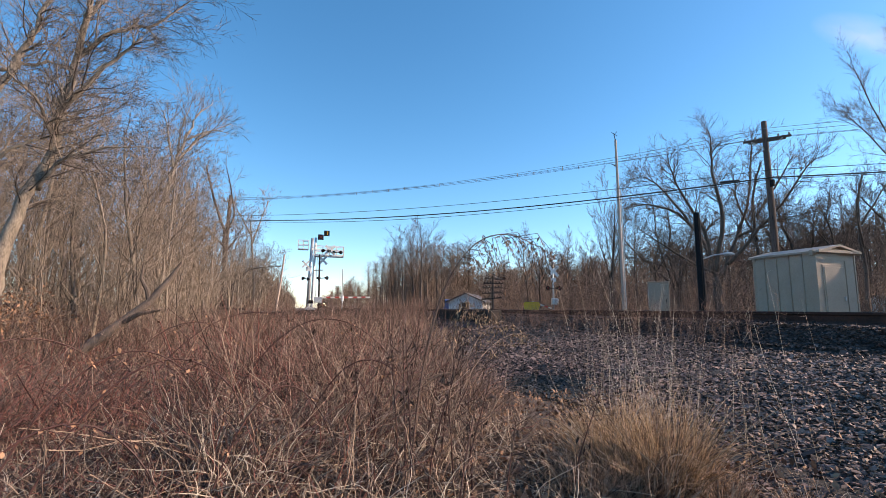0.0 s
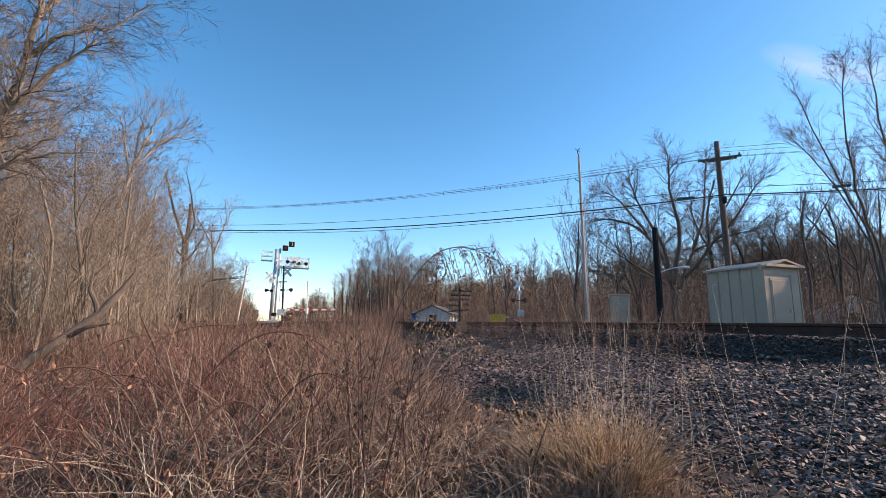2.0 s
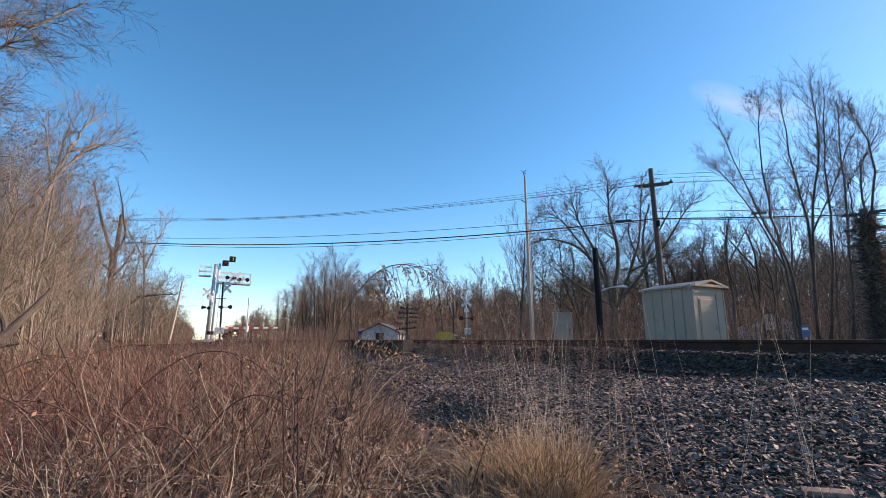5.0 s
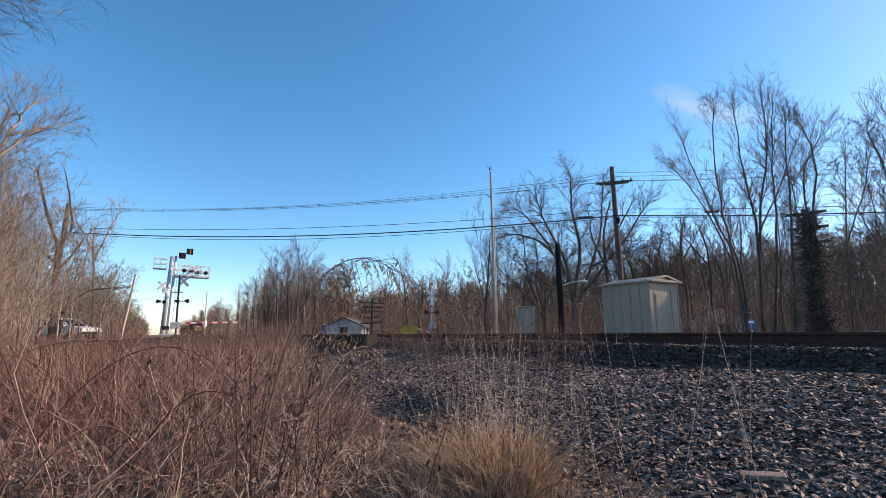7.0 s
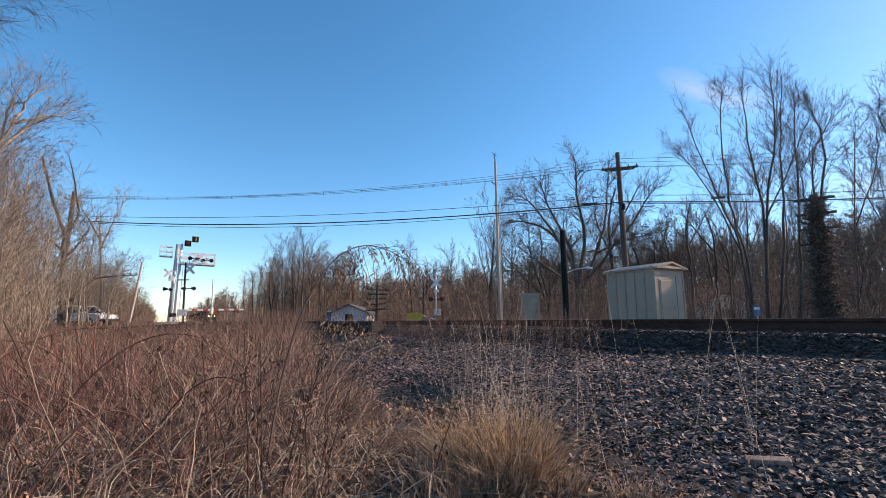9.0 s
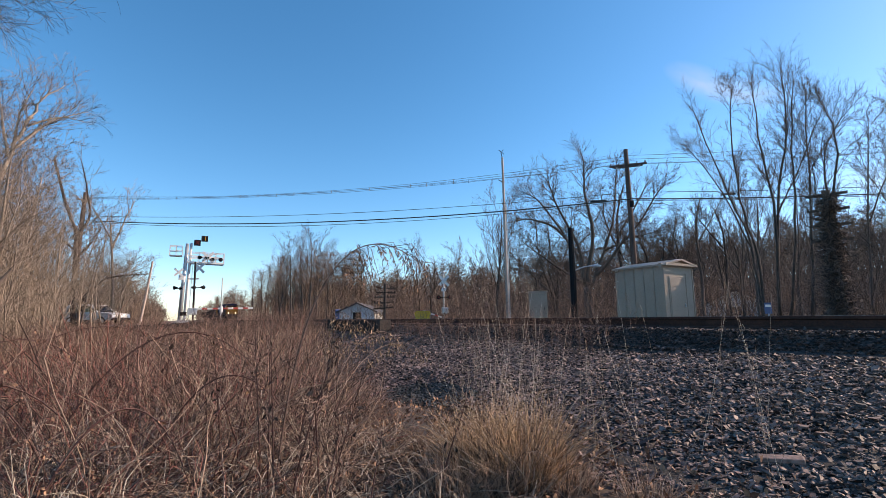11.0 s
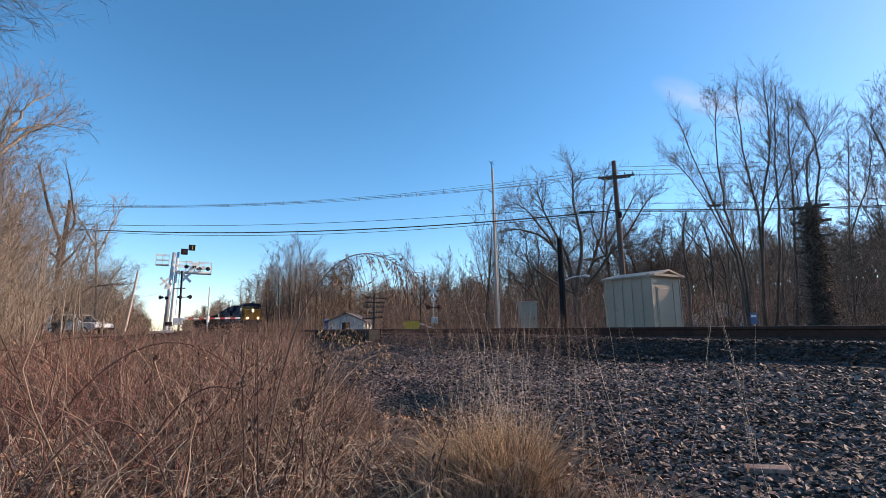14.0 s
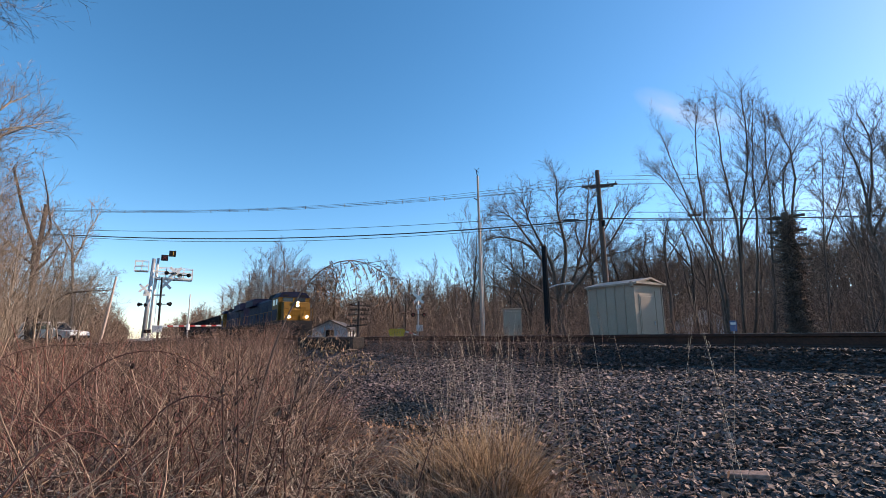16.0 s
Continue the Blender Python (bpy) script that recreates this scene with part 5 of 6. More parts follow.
# ---- vehicles ----
def build_car(name, label, paint, at, turn, tall=1.65, long=4.6):
    """Faces +X in its own space, its middle at the origin."""
    e = thing(name, label, "car", at, turn)
    L, W = long / 2, 0.9
    body = [(-L, 0.45), (L - 0.1, 0.4), (L, 0.62), (L - 0.12, 0.9), (L - 1.15, 1.02), (-L + 0.05, 1.06), (-L - 0.02, 0.7)]
    b = Bag().prism(body, 1, -W, W)
    part("body", b, paint, e)
    top = tall
    cabin = [(L - 1.35, 1.0), (L - 2.05, top - 0.06), (L - 2.4, top), (-L + 0.6, top), (-L + 0.25, top - 0.12), (-L + 0.05, 1.04)]
    part("cabin", Bag().prism(cabin, 1, -W + 0.12, W - 0.12), paint, e)
    glass = [(L - 1.5, 1.06), (L - 2.1, top - 0.12), (-L + 0.7, top - 0.12), (-L + 0.4, 1.08)]
    part("side_glass", Bag().prism(glass, 1, -W + 0.105, W - 0.105), M_GLASS, e, "dark side windows")
    part("windscreen", Bag().prism([(L - 1.33, 1.04), (L - 1.99, top - 0.1), (L - 2.03, top - 0.1), (L - 1.39, 1.04)], 1, -W + 0.22, W - 0.22), M_GLASS, e)
    for x in (-L + 0.85, L - 0.9):
        for s in (-1, 1):
            w = part("wheel", Bag().tube([Vector((x, s * (W - 0.2), 0.34)), Vector((x, s * (W + 0.01), 0.34))], [0.34, 0.33], 20), M_BLACK, e)
            part("rim", Bag().tube([Vector((x, s * (W + 0.012), 0.34)), Vector((x, s * (W + 0.02), 0.34))], [0.21, 0.19], 16), M_GALV, w)
    for s in (-1, 1):
        part("headlight", Bag().box(L - 0.1, s * (W - 0.25), 0.76, 0.12, 0.35, 0.14, bev=0.03), M_WHITE, e)
        part("mirror", Bag().box(L - 1.5, s * (W + 0.08), 1.08, 0.1, 0.16, 0.12, bev=0.03), paint, e)
    part("bumper", Bag().box(L - 0.02, 0, 0.5, 0.14, 2 * W - 0.1, 0.2, bev=0.04), M_BLACK, e)
    return e


ROAD_DIR = Vector((math.cos(radians(-38)), math.sin(radians(-38)), 0))
CAR_STOP = polar(-7.1, 47.0, 0.82)


def build_vehicles():
    car = build_car("suv", "silver-grey car waiting at the level crossing", M_CARWHITE, CAR_STOP, -38)
    v = polar(17.3, 63, 0.3)
    build_car("van", "bright blue van parked beside a white house", M_CARBLUE, v, 70, 2.1, 4.9)
    # unidentified yellow object by the crossing, built as a lidded tub
    y = thing("salt_bin", "bright yellow box-shaped object by the level crossing", "bin", polar(26.9, 36.5, 1.05), -25)
    part("tub", Bag().prism([(-0.5, 0), (0.5, 0), (0.62, 0.5), (-0.62, 0.5)], 1, -0.35, 0.35), M_SAFETY, y)
    part("lid", Bag().prism([(-0.66, 0.5), (0.66, 0.5), (0.5, 0.68), (-0.5, 0.68)], 1, -0.4, 0.4), M_SAFETY, y)
    return car


def build_house(at, turn, L, W, H, rise, name="house", label="low white house with a dark shingle roof"):
    e = thing(name, label, "house", at, turn)
    part("wall", Bag().prism([(-W / 2, 0), (W / 2, 0), (W / 2, H), (0, H + rise), (-W / 2, H)], 0, 0, L), M_SIDING, e)
    for s in (-1, 1):
        part("roof", Bag().prism([(0, H + rise + 0.15), (s * (W / 2 + 0.4), H - 0.15), (s * (W / 2 + 0.4), H - 0.3), (0, H + rise)], 0, -0.4, L + 0.4), M_ROOF, e)
    for i in range(3):
        w = part("window", Bag().box(L * (0.2 + 0.3 * i), -W / 2 - 0.02, H * 0.55, 1.0, 0.06, 1.1, bev=0.01), M_WHITE, e)
        part("pane", Bag().box(L * (0.2 + 0.3 * i), -W / 2 - 0.055, H * 0.55, 0.82, 0.02, 0.92), M_GLASS, w)
    w = part("window", Bag().box(-0.02, 0, H * 0.6, 0.06, 1.2, 1.1, bev=0.01), M_WHITE, e)
    part("pane", Bag().box(-0.055, 0, H * 0.6, 0.02, 1.0, 0.9), M_GLASS, w)
    return e


def build_backdrop_things():
    build_house(polar(19.0, 60, 0.5), 60, 9, 4.4, 1.75, 0.85)
    build_house(polar(61.5, 62, 0.4), 30, 9, 6, 2.2, 1.4, "house", "pale house half hidden behind bare trees")
    s = thing("sign", "small blue and white notice board beyond the tracks", "sign", polar(64.2, 24, 0.5), -64)
    part("post", Bag().tube([Vector((0, 0.03, 0)), Vector((0, 0.03, 1.2))], [0.03, 0.03], 8), M_GALV, s)
    part("panel", Bag().box(0, 0, 0.98, 0.26, 0.02, 0.46, bev=0.005), M_CARBLUE, s)
    part("panel_bar", Bag().box(0, -0.013, 1.08, 0.2, 0.006, 0.1), M_WHITE, s, "white bar")
    # overgrown old line pole
    iv = thing("overgrown_pole", "old line pole smothered in dark dead ivy", "pole", polar(69.8, 27, 0.4))
    part("shaft", Bag().tube([Vector((0, 0, -0.2)), Vector((0.05, 0, 3)), Vector((0, 0, 6.4))], [0.22, 0.19, 0.16], 10), M_DARKBARK, iv)
    for z in (6.2, 5.5, 4.8, 4.1):
        part("crossarm", Bag().box(0, 0, z, 1.5, 0.1, 0.12, pose(0, 0, 0, 0, 0, -70), bev=0.01), M_DARKBARK, iv)
    rs = np.random.RandomState(77)
    n = 2300
    z = rs.uniform(0.0, 6.1, n)
    wide = np.interp(z, (0, 1.5, 3, 4, 5.2, 5.6, 6.1), (0.7, 0.42, 0.3, 0.42, 0.24, 0.42, 0.15))
    a = rs.uniform(0, 6.283, n)
    q = wide * np.sqrt(rs.uniform(0.05, 1, n))
    root = np.stack([np.cos(a) * q, np.sin(a) * q, z], 1)
    v, f = stems(root, root + rs.normal(0, 0.26, (n, 3)), rs.normal(0, 0.05, (n, 3)), np.full(n, 0.022), np.full(n, 0.012), 2, 3)
    ob = new("ivy", fast_mesh("ivy", v, f, M_DARKTWIG))
    ob.parent = iv
    # old line pole with its arms, beyond the crossing
    tp = thing("telegraph_pole", "old dark telegraph pole with a ladder of crossarms", "telegraph pole", polar(22.3, 48, 0.5))
    part("shaft", Bag().tube([Vector((0, 0, -0.2)), Vector((0.03, 0, 2)), Vector((0.05, 0, 4.25))], [0.16, 0.15, 0.13], 10), M_DARKBARK, tp)
    for i, z in enumerate((3.75, 3.3, 2.85, 2.3, 1.75)):
        arm = part("crossarm", Bag().box(0.04, -0.12, z, 2.1 - 0.12 * (i % 2), 0.1, 0.12, pose(0, 0, 0, 0, 3 - 2 * i, -24), bev=0.01), M_DARKBARK, tp)
        for x in (-0.9, -0.6, -0.3, 0.35, 0.65, 0.92):
            m = pose(0, 0, 0, 0, 3 - 2 * i, -24)
            part("insulator", Bag().tube([m @ Vector((x, -0.12, z + 0.05)), m @ Vector((x, -0.12, z + 0.2))], [0.035, 0.025], 6), M_DARKSTEEL, arm)
    for k in (-1, 1):
        part("brace", beam(Bag(), (0.05, -0.1, 4.2), (0.04 + k * 0.85, -0.1 - k * 0.38, 3.8), 0.06), M_DARKBARK, tp)


# ---- plants close by ----
def bezier(p0, p1, p2, p3, n):
    out = []
    for i in range(n + 1):
        t = i / n
        out.append(p0 * (1 - t) ** 3 + p1 * 3 * t * (1 - t) ** 2 + p2 * 3 * t * t * (1 - t) + p3 * t ** 3)
    return out


def leaf_quads(rs, centres, size, droop=0.5, width=0.28):
    """Small curled leaves: two triangles folded along the rib."""
    n = len(centres)
    d = rs.normal(0, 1, (n, 3))
    d[:, 2] -= droop
    d /= np.linalg.norm(d, axis=1, keepdims=True)
    s = np.cross(d, rs.normal(0, 1, (n, 3)))
    s /= np.linalg.norm(s, axis=1, keepdims=True) + 1e-9
    u = np.cross(d, s)
    k = (size * rs.uniform(0.5, 1.3, n))[:, None]
    c = centres
    v = np.stack([c, c + d * k * 0.5 + s * k * width + u * k * 0.12, c + d * k + u * k * 0.1, c + d * k * 0.5 - s * k * width + u * k * 0.12], 1)
    base = (np.arange(n) * 4)[:, None]
    f = np.concatenate([base + np.array([[0, 1, 2]]), base + np.array([[0, 2, 3]])], 0)
    return v.reshape(-1, 3), f


def leafy_part(name, rs, centres, size, material, parent, label="", droop=0.5, width=0.28):
    v, f = leaf_quads(rs, np.asarray(centres, float), size, droop, width)
    ob = new(name, fast_mesh(name, v, f, material))
    ob.parent = parent
    return tagged(ob, label, kind="stuff")


def build_arching_weed():
    rs = np.random.RandomState(61)
    e = thing("arching_weed", "dead goldenrod arching over with drooping withered tassels", "weed", polar(10.5, 3.2, 0.0))
    o = polar(10.5, 3.2, 0.0)
    path = [p - o for p in bezier(polar(10.5, 3.2, 0.0), polar(11.5, 3.2, 1.4), polar(18, 3.2, 1.92), polar(26.4, 3.2, 1.54), 22)]
    part("stem", Bag().tube(path, [0.0085 - 0.0062 * i / 22 for i in range(23)], 5), M_WEED, e)
    twigs, tips = Bag(), []
    rnd = random.Random(62)
    for i in range(12, 23):
        for k in range(3):
            p = path[i]
            d = Vector((rnd.gauss(0.05, 0.06), rnd.gauss(0, 0.08), rnd.uniform(-0.05, 0.03)))
            q = p + d + Vector((0.05, -0.02, -rnd.uniform(0.06, 0.3)))
            w = [p, p + d * 0.7, q]
            twigs.tube(w, [0.0028, 0.0022, 0.0014], 3)
            tips += [w[1].lerp(q, rnd.random()) + Vector((rnd.gauss(0, 0.008),) * 3) for _ in range(13)]
    tagged(part("twig_growth", twigs, M_WEED, e), kind="stuff")
    leafy_part("tassels", rs, tips, 0.036, M_LEAF, e, "withered brown tassels", 1.6, 0.13)
    # a second, lower spray
    e2 = thing("arching_weed", "dead weed bending over the ballast with hanging seed heads", "weed", polar(15, 3.6, 0))
    o = polar(15, 3.6, 0)
    for az, z, r in ((24, 1.08, 4.0), (21, 1.2, 3.6), (27, 0.95, 4.4), (18.5, 1.25, 3.5)):
        path = [p - o for p in bezier(o, polar(15.5, 3.6, 0.9), polar(az - 3, r, z + 0.15), polar(az, r, z - 0.12), 12)]
        part("stem", Bag().tube(path, [0.004 - 0.0025 * i / 12 for i in range(13)], 4), M_STRAW, e2)
        tips = [path[i] + Vector((rnd.gauss(0, 0.03), rnd.gauss(0, 0.03), -rnd.uniform(0, 0.09))) for i in range(6, 13) for _ in range(22)]
        leafy_part("seed_head", rs, tips, 0.035, M_GOLD, e2, "", 1.6, 0.13)


def build_tall_weeds():
    """Upright dead weeds with curled dark leaves."""
    rnd = random.Random(63)
    rs = np.random.RandomState(64)
    spots = [(10.4, 2.9, 1.28), (9.8, 3.05, 1.2), (15.3, 2.9, 1.0), (16.2, 2.8, 0.92), (9.0, 3.1, 1.3), (12.2, 2.9, 1.25), (14.0, 3.3, 1.3), (5.0, 3.6, 1.25), (10.2, 3.9, 1.4), (16.8, 4.2, 1.2), (-1.0, 4.4, 1.2), (15.5, 2.6, 0.85), (17.5, 3.0, 0.8), (6.0, 3.8, 1.1), (12.5, 3.6, 1.2), (10.5, 4.2, 1.2), (3.5, 4.0, 1.05), (20.5, 2.5, 0.7), (29.0, 3.1, 0.8), (14.8, 4.6, 1.2), (1.0, 4.8, 1.1), (7.2, 5.2, 1.2), (-3.0, 5.0, 1.05)]
    for az, r, tall in spots:
        h = 0.84 * tall
        o = polar(az, r)
        o.z = float(ground_z(o.x)) - 0.02
        e = thing("tall_weed", "upright dead brown weed with shrivelled hanging leaves", "weed", o, group="tall weeds")
        lean = Vector((rnd.gauss(0.05, 0.12), rnd.gauss(0, 0.1), 1))
        path = bezier(Vector((0, 0, 0)), Vector((0, 0, h * 0.4)), lean * h * 0.7, lean * h, 8)
        part("stem", Bag().tube(path, [0.0068 - 0.005 * i / 8 for i in range(9)], 5), M_DARKCANE, e)
        tw, pts = Bag(), []
        for k in range(15):
            i = rnd.randint(2, 7)
            p = path[i].lerp(path[i + 1], rnd.random())
            d = Vector((rnd.gauss(0, 0.09), rnd.gauss(0, 0.09), rnd.uniform(0.02, 0.14)))
            tw.tube([p, p + d * 0.6, p + d], [0.0022, 0.0017, 0.001], 3)
            pts += [p + d * rnd.uniform(0, 0.6) + Vector((0, 0, -0.02)) for _ in range(3)]
        tagged(part("twig_growth", tw, M_WEED, e), kind="stuff")
        leafy_part("leaves", rs, pts, 0.044, M_DEADLEAF, e, "shrivelled dark brown leaves", 1.6, 0.15)


def build_brambles():
    rnd = random.Random(65)
    rs = np.random.RandomState(66)
    arcs = [(-11, 4.2, 0.0, 12.0, 3.8, 0.35, 1.16), (-2, 3.8, 0.1, 14.5, 3.3, 0.1, 0.86), (-30, 3.0, 0.0, -9, 3.2, 0.3, 1.0), (-26, 3.2, 0.1, -4, 3.4, 0.0, 0.95),
            (-40, 3.4, 0.0, -17, 4.2, 0.3, 1.05), (-22, 5.0, 0.0, -5, 5.5, 0.3, 1.1), (-34, 2.6, 0.0, -14, 2.6, 0.15, 0.75), (-18, 6.0, 0, 4, 6.0, 0.3, 1.2), (-12, 2.8, 0, 3, 3.0, 0.1, 0.8)]
    for az0, r0, z0, az1, r1, z1, top in arcs:
        a, b = polar(az0, r0, z0), polar(az1, r1, z1)
        c, d = a.lerp(b, 0.3), a.lerp(b, 0.75)
        c.z, d.z = top * 1.25, top * 1.1
        e = thing("bramble_cane", "long arching dark red bramble cane with few dead leaves", "bramble", a, group="bramble canes")
        path = [p - a for p in bezier(a, c, d, b, 18)]
        part("cane", Bag().tube(path, [0.0062 - 0.004 * i / 18 for i in range(19)], 5), M_DARKCANE, e)
        tw, pts = Bag(), []
        for k in range(16):
            i = rnd.randint(2, 17)
            q = path[i] + Vector((rnd.gauss(0, 0.1), rnd.gauss(0, 0.1), rnd.gauss(-0.02, 0.08)))
            tw.tube([path[i], q], [0.0026, 0.001], 3)
            pts += [path[i].lerp(q, rnd.random()) for _ in range(3)]
        tagged(part("shoot_growth", tw, M_DARKCANE, e), kind="stuff")
        leafy_part("leaves", rs, pts, 0.03, M_LEAF, e)


def build_tufts():
    rs = np.random.RandomState(67)
    for az, r, w, h, n, mtl in ((38.6, 3.5, 0.38, 0.6, 800, M_GOLD), (34.0, 3.65, 0.36, 0.56, 520, M_GOLD), (36.5, 3.3, 0.32, 0.42, 450, M_STRAW), (51.5, 3.3, 0.24, 0.2, 220, M_STRAW), (56, 3.1, 0.22, 0.15, 150, M_GOLD), (31, 3.2, 0.36, 0.34, 420, M_STRAW), (43.5, 3.4, 0.28, 0.26, 300, M_STRAW)):
        o = polar(az, r)
        o.z = float(ground_z(o.x)) - 0.02
        a, q = rs.uniform(0, 6.283, n), w * 0.6 * np.sqrt(rs.uniform(0, 1, n))
        root = np.stack([np.cos(a) * q, np.sin(a) * q, np.zeros(n)], 1)
        hh = h * rs.uniform(0.4, 1.15, n)
        out = np.abs(rs.normal(0.0, 0.58, n)) * hh
        a = a + rs.normal(0, 0.7, n)
        tip = root + np.stack([np.cos(a) * out, np.sin(a) * out, hh * rs.uniform(0.55, 1, n)], 1)
        bow = np.stack([rs.normal(0, 0.035, n), rs.normal(0, 0.035, n), rs.uniform(0, 0.25, n) * hh], 1)
        v, f = stems(root, tip, bow, np.full(n, 0.0026), np.full(n, 0.0009), 5, 3)
        e = thing("grass_tuft", "golden tuft of dry bunchgrass on the ballast edge", "grass", o, group="grass tufts")
        ob = new("foliage", fast_mesh("foliage", v, f, mtl))
        ob.parent = e
        tagged(ob, kind="stuff")
        for i in range(0, n, max(n // 20, 1)):
            v, f = stems(root[i:i + 1], tip[i:i + 1] * np.array([[1.15, 1.15, 1.1]]), bow[i:i + 1], np.full(1, 0.003), np.full(1, 0.001), 6, 4)
            ob = new("blade", fast_mesh("blade", v, f, M_PALESTEM))
            ob.parent = e
    # tall thin stalks
    jobs = ((31, 43, 3.6, 5.2, 95, 0.35, 1.5, 0.0017), (44, 64, 3.5, 4.8, 22, 0.6, 1.4, 0.002))
    chunks = []
    for az0, az1, r0, r1, n, h0, h1, th in jobs:
        az, r = np.radians(rs.uniform(az0, az1, n)), rs.uniform(r0, r1, n)
        x, y = np.sin(az) * r, np.cos(az) * r
        h = rs.uniform(h0, h1, n)
        root = np.stack([x, y, ground_z(x) - 0.02], 1)
        tip = root + np.stack([rs.normal(-0.02, 0.2, n) * h, rs.normal(0, 0.15, n) * h, h], 1)
        chunks.append(stems(root, tip, rs.normal(0, 0.02, (n, 3)), np.full(n, th), np.full(n, th * 0.45), 4, 3))
        k = 5
        f = rs.uniform(0.55, 1, (n, k, 1))
        st = (root[:, None] * (1 - f) + tip[:, None] * f).reshape(-1, 3)
        chunks.append(stems(st, st + rs.normal(0, 0.025, (n * k, 3)), rs.normal(0, 0.01, (n * k, 3)), np.full(n * k, th * 0.6), np.full(n * k, th * 0.4), 4, 3))
    v, f = gather(chunks)
    tagged(new("weed_stalks", fast_mesh("weed_stalks", v, f, M_PALESTEM)), "thin pale dry weed stalks standing on the bank", "weeds", kind="stuff")
    # brown weeds along the shoulder by the near rail
    n = 330
    y = np.concatenate([rs.uniform(5.5, 13, n), rs.uniform(12, 30, n)])
    x = rs.normal(6.3, 0.4, 2 * n)
    scrub("shoulder_weeds", "brown dead weeds along the ballast shoulder", x, y, 0.25, 0.75, 0.0028, M_WEED, 71, 9, 0.2)


def build_litter():
    rs = np.random.RandomState(68)
    n = 9000
    az, r = np.radians(np.where(rs.uniform(0, 1, n) < 0.4, rs.uniform(28, 66, n), rs.uniform(-20, 40, n))), rs.uniform(1.6, 6.5, n)
    x, y = np.sin(az) * r, np.cos(az) * r
    k = x < 3.2 + rs.normal(0, 0.3, n)
    x, y = x[k], y[k]
    v, f = leaf_quads(rs, np.stack([x, y, ground_z(x) + rs.uniform(0.005, 0.05, len(x))], 1), 0.06, 0.0)
    tagged(new("fallen_leaves", fast_mesh("fallen_leaves", v, f, M_LEAF)), "scattered brown fallen leaves", "leaves", kind="stuff")
    o = polar(63.9, 4.1)
    o.z = float(ground_z(o.x)) - 0.004
    solid("stone_slab", Bag().box(0, 0, 0, 0.27, 0.11, 0.036, Matrix.Translation(o) @ pose(0, 0, 0, 3, -5, -62), bev=0.01), M_BALLAST, "flat pale stone slab lying on the ballast", "slab")


def build_wood_edge():
    rs = np.random.RandomState(69)
    # a broken leaning trunk
    o = polar(-24.5, 12.0, 0.0)
    e = thing("leaning_snag", "broken dead trunk leaning out of the brush", "dead tree", o)
    main = [polar(-24.5, 12, -0.1), polar(-21.5, 12, 0.25), polar(-18.6, 12, 0.78), polar(-16.2, 12, 1.25), polar(-14.6, 12, 1.75), polar(-13.6, 12, 2.15)]
    part("trunk", Bag().tube([p - o for p in main], [0.12, 0.105, 0.09, 0.085, 0.06, 0.02], 9), M_DARKBARK, e)
    part("limb", Bag().tube([p - o for p in (polar(-16.2, 12, 1.25), polar(-16.5, 12, 1.5), polar(-17.1, 12, 1.75), polar(-17.0, 12, 2.1))], [0.06, 0.045, 0.035, 0.012], 7), M_DARKBARK, e)
    part("limb", Bag().tube([p - o for p in (polar(-18.6, 12, 0.78), polar(-17, 11.8, 1.0), polar(-15.2, 11.7, 1.08))], [0.06, 0.045, 0.02], 7), M_DARKBARK, e)
    # young beech keeping its leaves
    for az, r, z, n in ((-26.5, 15, 1.6, 700), (-29.5, 14, 1.2, 600), (-24.0, 17, 1.0, 350)):
        o = polar(az, r, 0.05)
        b = thing("beech_sapling", "young beech still holding pale orange-brown dead leaves", "sapling", o, group="beech saplings")
        tw, pts = Bag(), []
        for i in range(16):
            a = i * 2.4
            tip = Vector((math.cos(a) * rs.uniform(0.3, 1.1), math.sin(a) * rs.uniform(0.3, 1.1), z * rs.uniform(0.5, 1.15)))
            tw.tube([Vector((0, 0, -0.05)), tip * 0.5 + Vector((0, 0, 0.15)), tip], [0.015, 0.01, 0.004], 4)
            pts += [tip * rs.uniform(0.45, 1.05) + Vector(rs.normal(0, 0.12, 3)) for _ in range(n // 16)]
        tagged(part("branches", tw, M_TWIG, b), kind="stuff")
        leafy_part("leaves", rs, pts, 0.09, M_LEAF, b, "orange-brown dead leaves")
    # stacked timber by the road
    o = polar(-8.2, 40, 0.3)
    e = thing("timber_pile", "stack of weathered old railway ties in the brush", "timber", o, 20)
    for i in range(7):
        part("timber", Bag().box(0.1 * (i % 3), (i % 3) * 0.3, 0.3 + 0.22 * (i // 3), 2.3, 0.24, 0.2, bev=0.02), M_TIE, e)


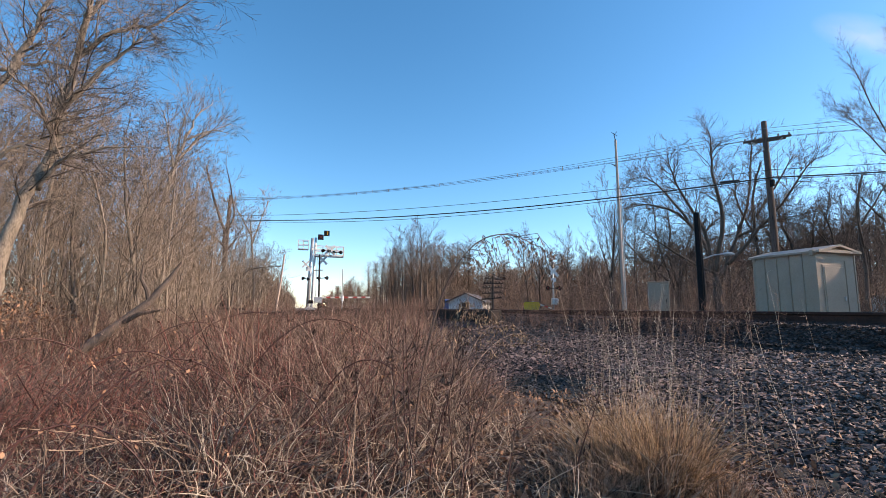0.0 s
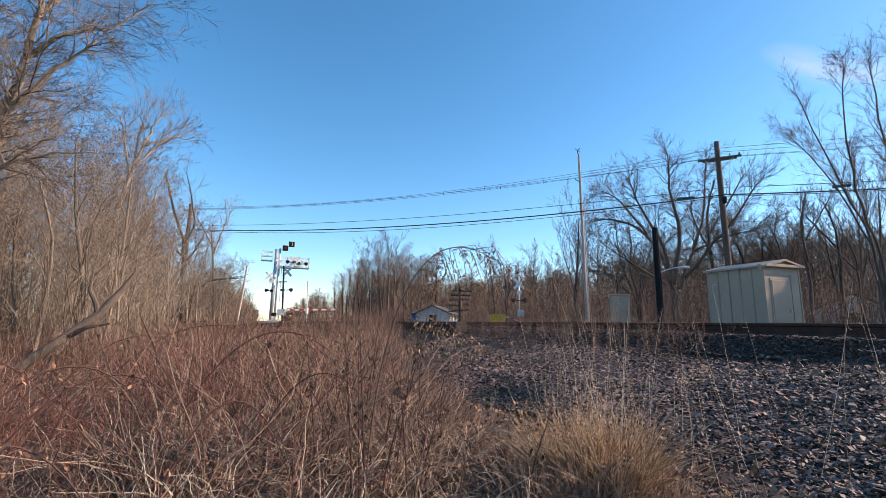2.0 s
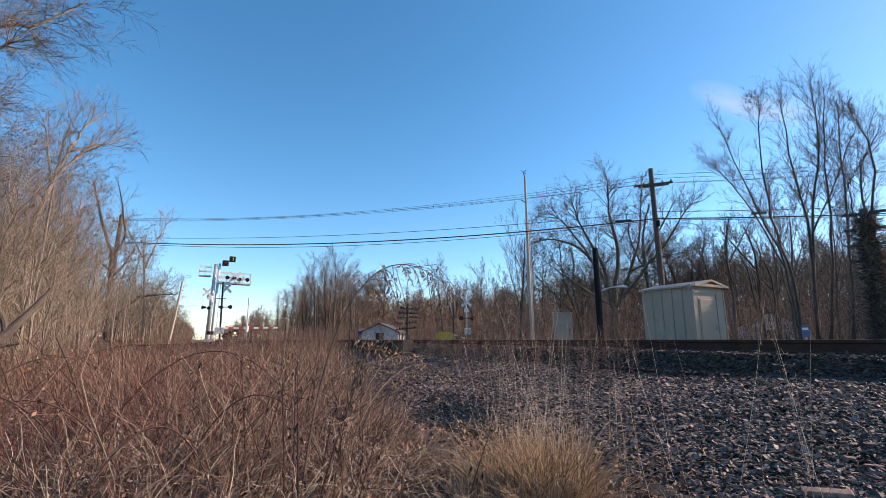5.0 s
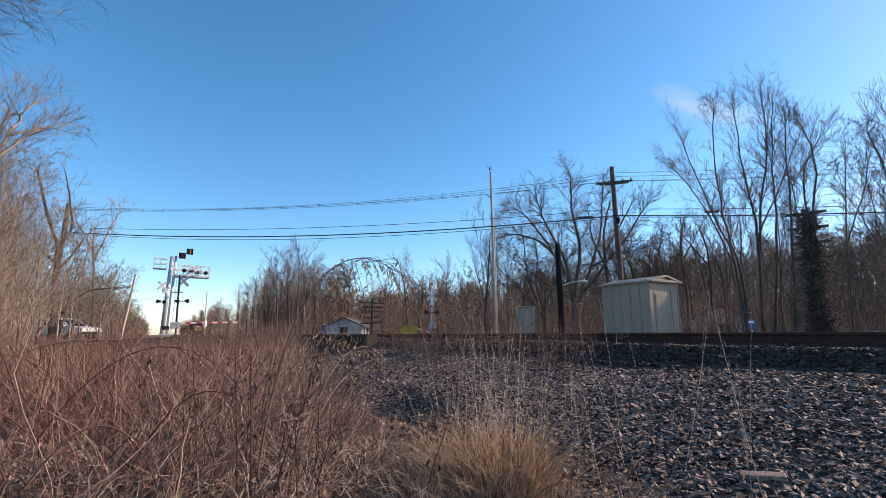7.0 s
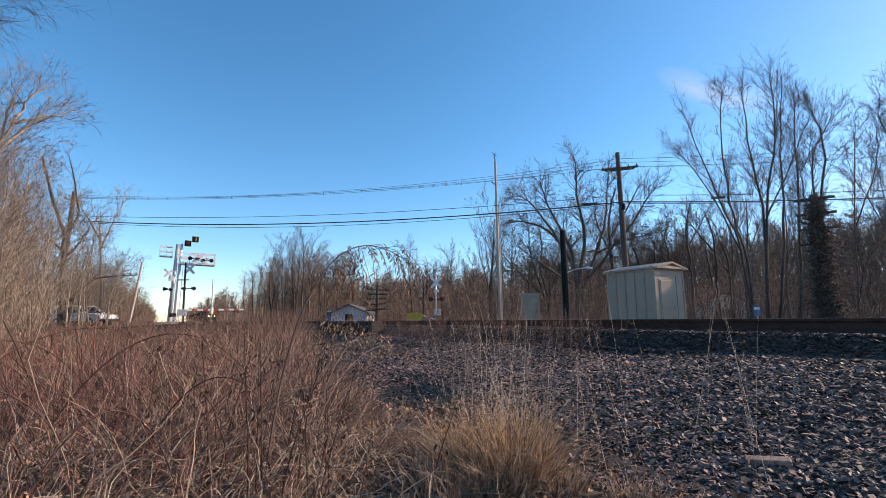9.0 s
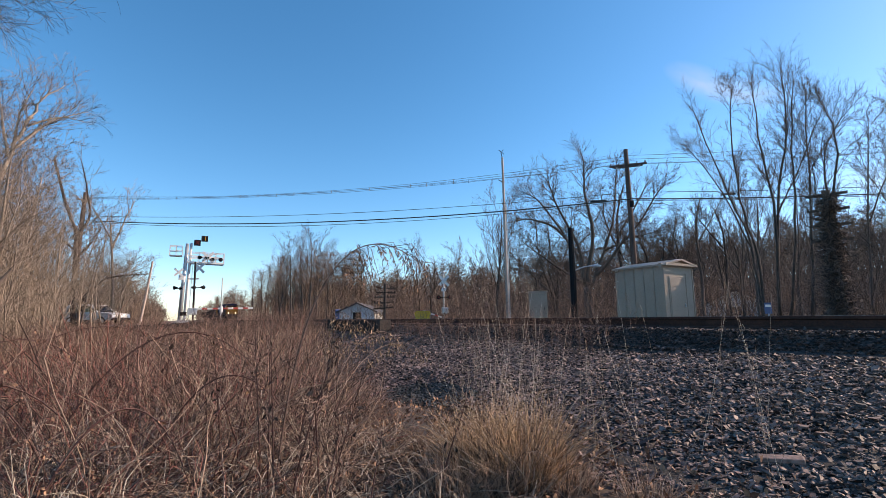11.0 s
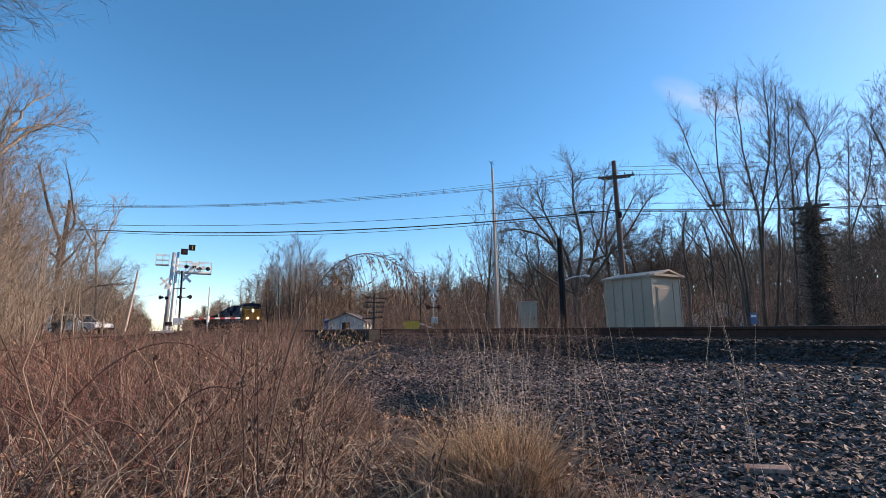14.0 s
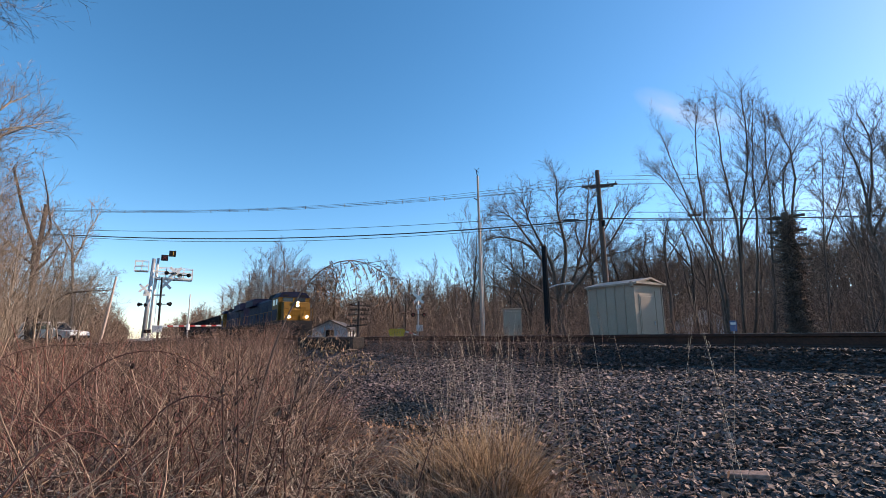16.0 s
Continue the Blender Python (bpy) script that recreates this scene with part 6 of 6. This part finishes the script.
def build_cloud():
    """A faint wisp of cloud, far off."""
    m = bpy.data.materials.new("cloud_wisp")
    m.use_nodes = True
    n, l = m.node_tree.nodes, m.node_tree.links
    n.remove(n["Principled BSDF"])
    tc, no, gr = n.new("ShaderNodeTexCoord"), n.new("ShaderNodeTexNoise"), n.new("ShaderNodeTexGradient")
    gr.gradient_type = "SPHERICAL"
    mp = n.new("ShaderNodeMapping")
    mp.inputs["Scale"].default_value = (1 / 150, 1 / 55, 1)
    l.new(tc.outputs["Object"], mp.inputs[0])
    l.new(mp.outputs[0], gr.inputs[0])
    l.new(mp.outputs[0], no.inputs["Vector"])
    no.inputs["Scale"].default_value, no.inputs["Detail"].default_value = 1.6, 6
    mul = n.new("ShaderNodeMath")
    mul.operation = "MULTIPLY"
    l.new(gr.outputs["Fac"], mul.inputs[0])
    l.new(no.outputs[0], mul.inputs[1])
    tr, em, mix = n.new("ShaderNodeBsdfTransparent"), n.new("ShaderNodeEmission"), n.new("ShaderNodeMixShader")
    em.inputs[0].default_value, em.inputs[1].default_value = (0.9, 0.95, 1.0, 1), 0.75
    thin = n.new("ShaderNodeMath")
    thin.operation = "MULTIPLY"
    thin.inputs[1].default_value = 0.55
    l.new(mul.outputs[0], thin.inputs[0])
    l.new(thin.outputs[0], mix.inputs[0])
    l.new(tr.outputs[0], mix.inputs[1])
    l.new(em.outputs[0], mix.inputs[2])
    l.new(mix.outputs[0], n["Material Output"].inputs[0])
    for az, el, tilt in ((60.5, 24.5, 38), (64.5, 22.5, 25), (74, 12.0, 15)):
        me = Bag()
        me.v = [Vector((x, y, 0)) for x in (-150, 150) for y in (-55, 55)]
        me.f = [(0, 2, 3, 1)]
        p = polar(az, 1800, EYE[2] + 1800 * math.tan(radians(el)))
        ob = solid("cloud_wisp", me, m, "faint white wisp of cloud", "cloud", kind="structure")
        ob.matrix_basis = look(p, EYE) @ pose(0, 0, 0, 0, 0, tilt)


# ---- put it together ----
build_ground()
build_road()
for _cx in TRACKS:
    build_track(_cx)
build_headwall()
build_shed()
build_cabinet()
build_poles()
build_wires()
build_signal()
build_gate()
build_far_signal()
LOCO = build_locomotive()
REAR = copy_thing(LOCO, LOCO.matrix_basis.copy())
tagged(REAR, "dark blue diesel locomotive coupled back to front as second unit")
TRAIN = [(LOCO, 0.0), (REAR, 44.6)]
HOPPER = build_hopper()
TRAIN += [(HOPPER, 44.8)] + [(copy_thing(HOPPER, HOPPER.matrix_basis.copy()), 44.8 + 15.2 * i) for i in range(1, 7)]
SUV = build_vehicles()
build_backdrop_things()
build_trees()
build_far_woods()
build_brush()
build_far_scrub()
build_shrubs()
build_wood_edge()
build_verge()
build_arching_weed()
build_tall_weeds()
build_brambles()
build_tufts()
build_litter()
build_ballast()
build_cloud()


def motions():
    """The train comes on at an even pace; the car rolls up to the crossing and stops."""
    for ob, back in TRAIN:
        walk(ob, [(t / 2, pose(TRACKS[1], 341.5 - 18.54 * t / 2 + back, 1.15, 0, 0, 180 if ob is REAR else 0)) for t in range(33)])
    rolls = ((0, -23.2), (1, -19.6), (2, -16.0), (3, -12.4), (3.5, -10.65), (4, -8.94), (4.5, -7.25), (5, -5.55), (5.5, -3.95), (6, -2.6), (6.5, -1.55), (7, -0.8), (7.5, -0.38), (8, -0.15), (9, 0.0), (16, 0.0))
    walk(SUV, [(t, Matrix.Translation(CAR_STOP + ROAD_DIR * s) @ pose(0, 0, 0, 0, 0, -38)) for t, s in rolls])


motions()
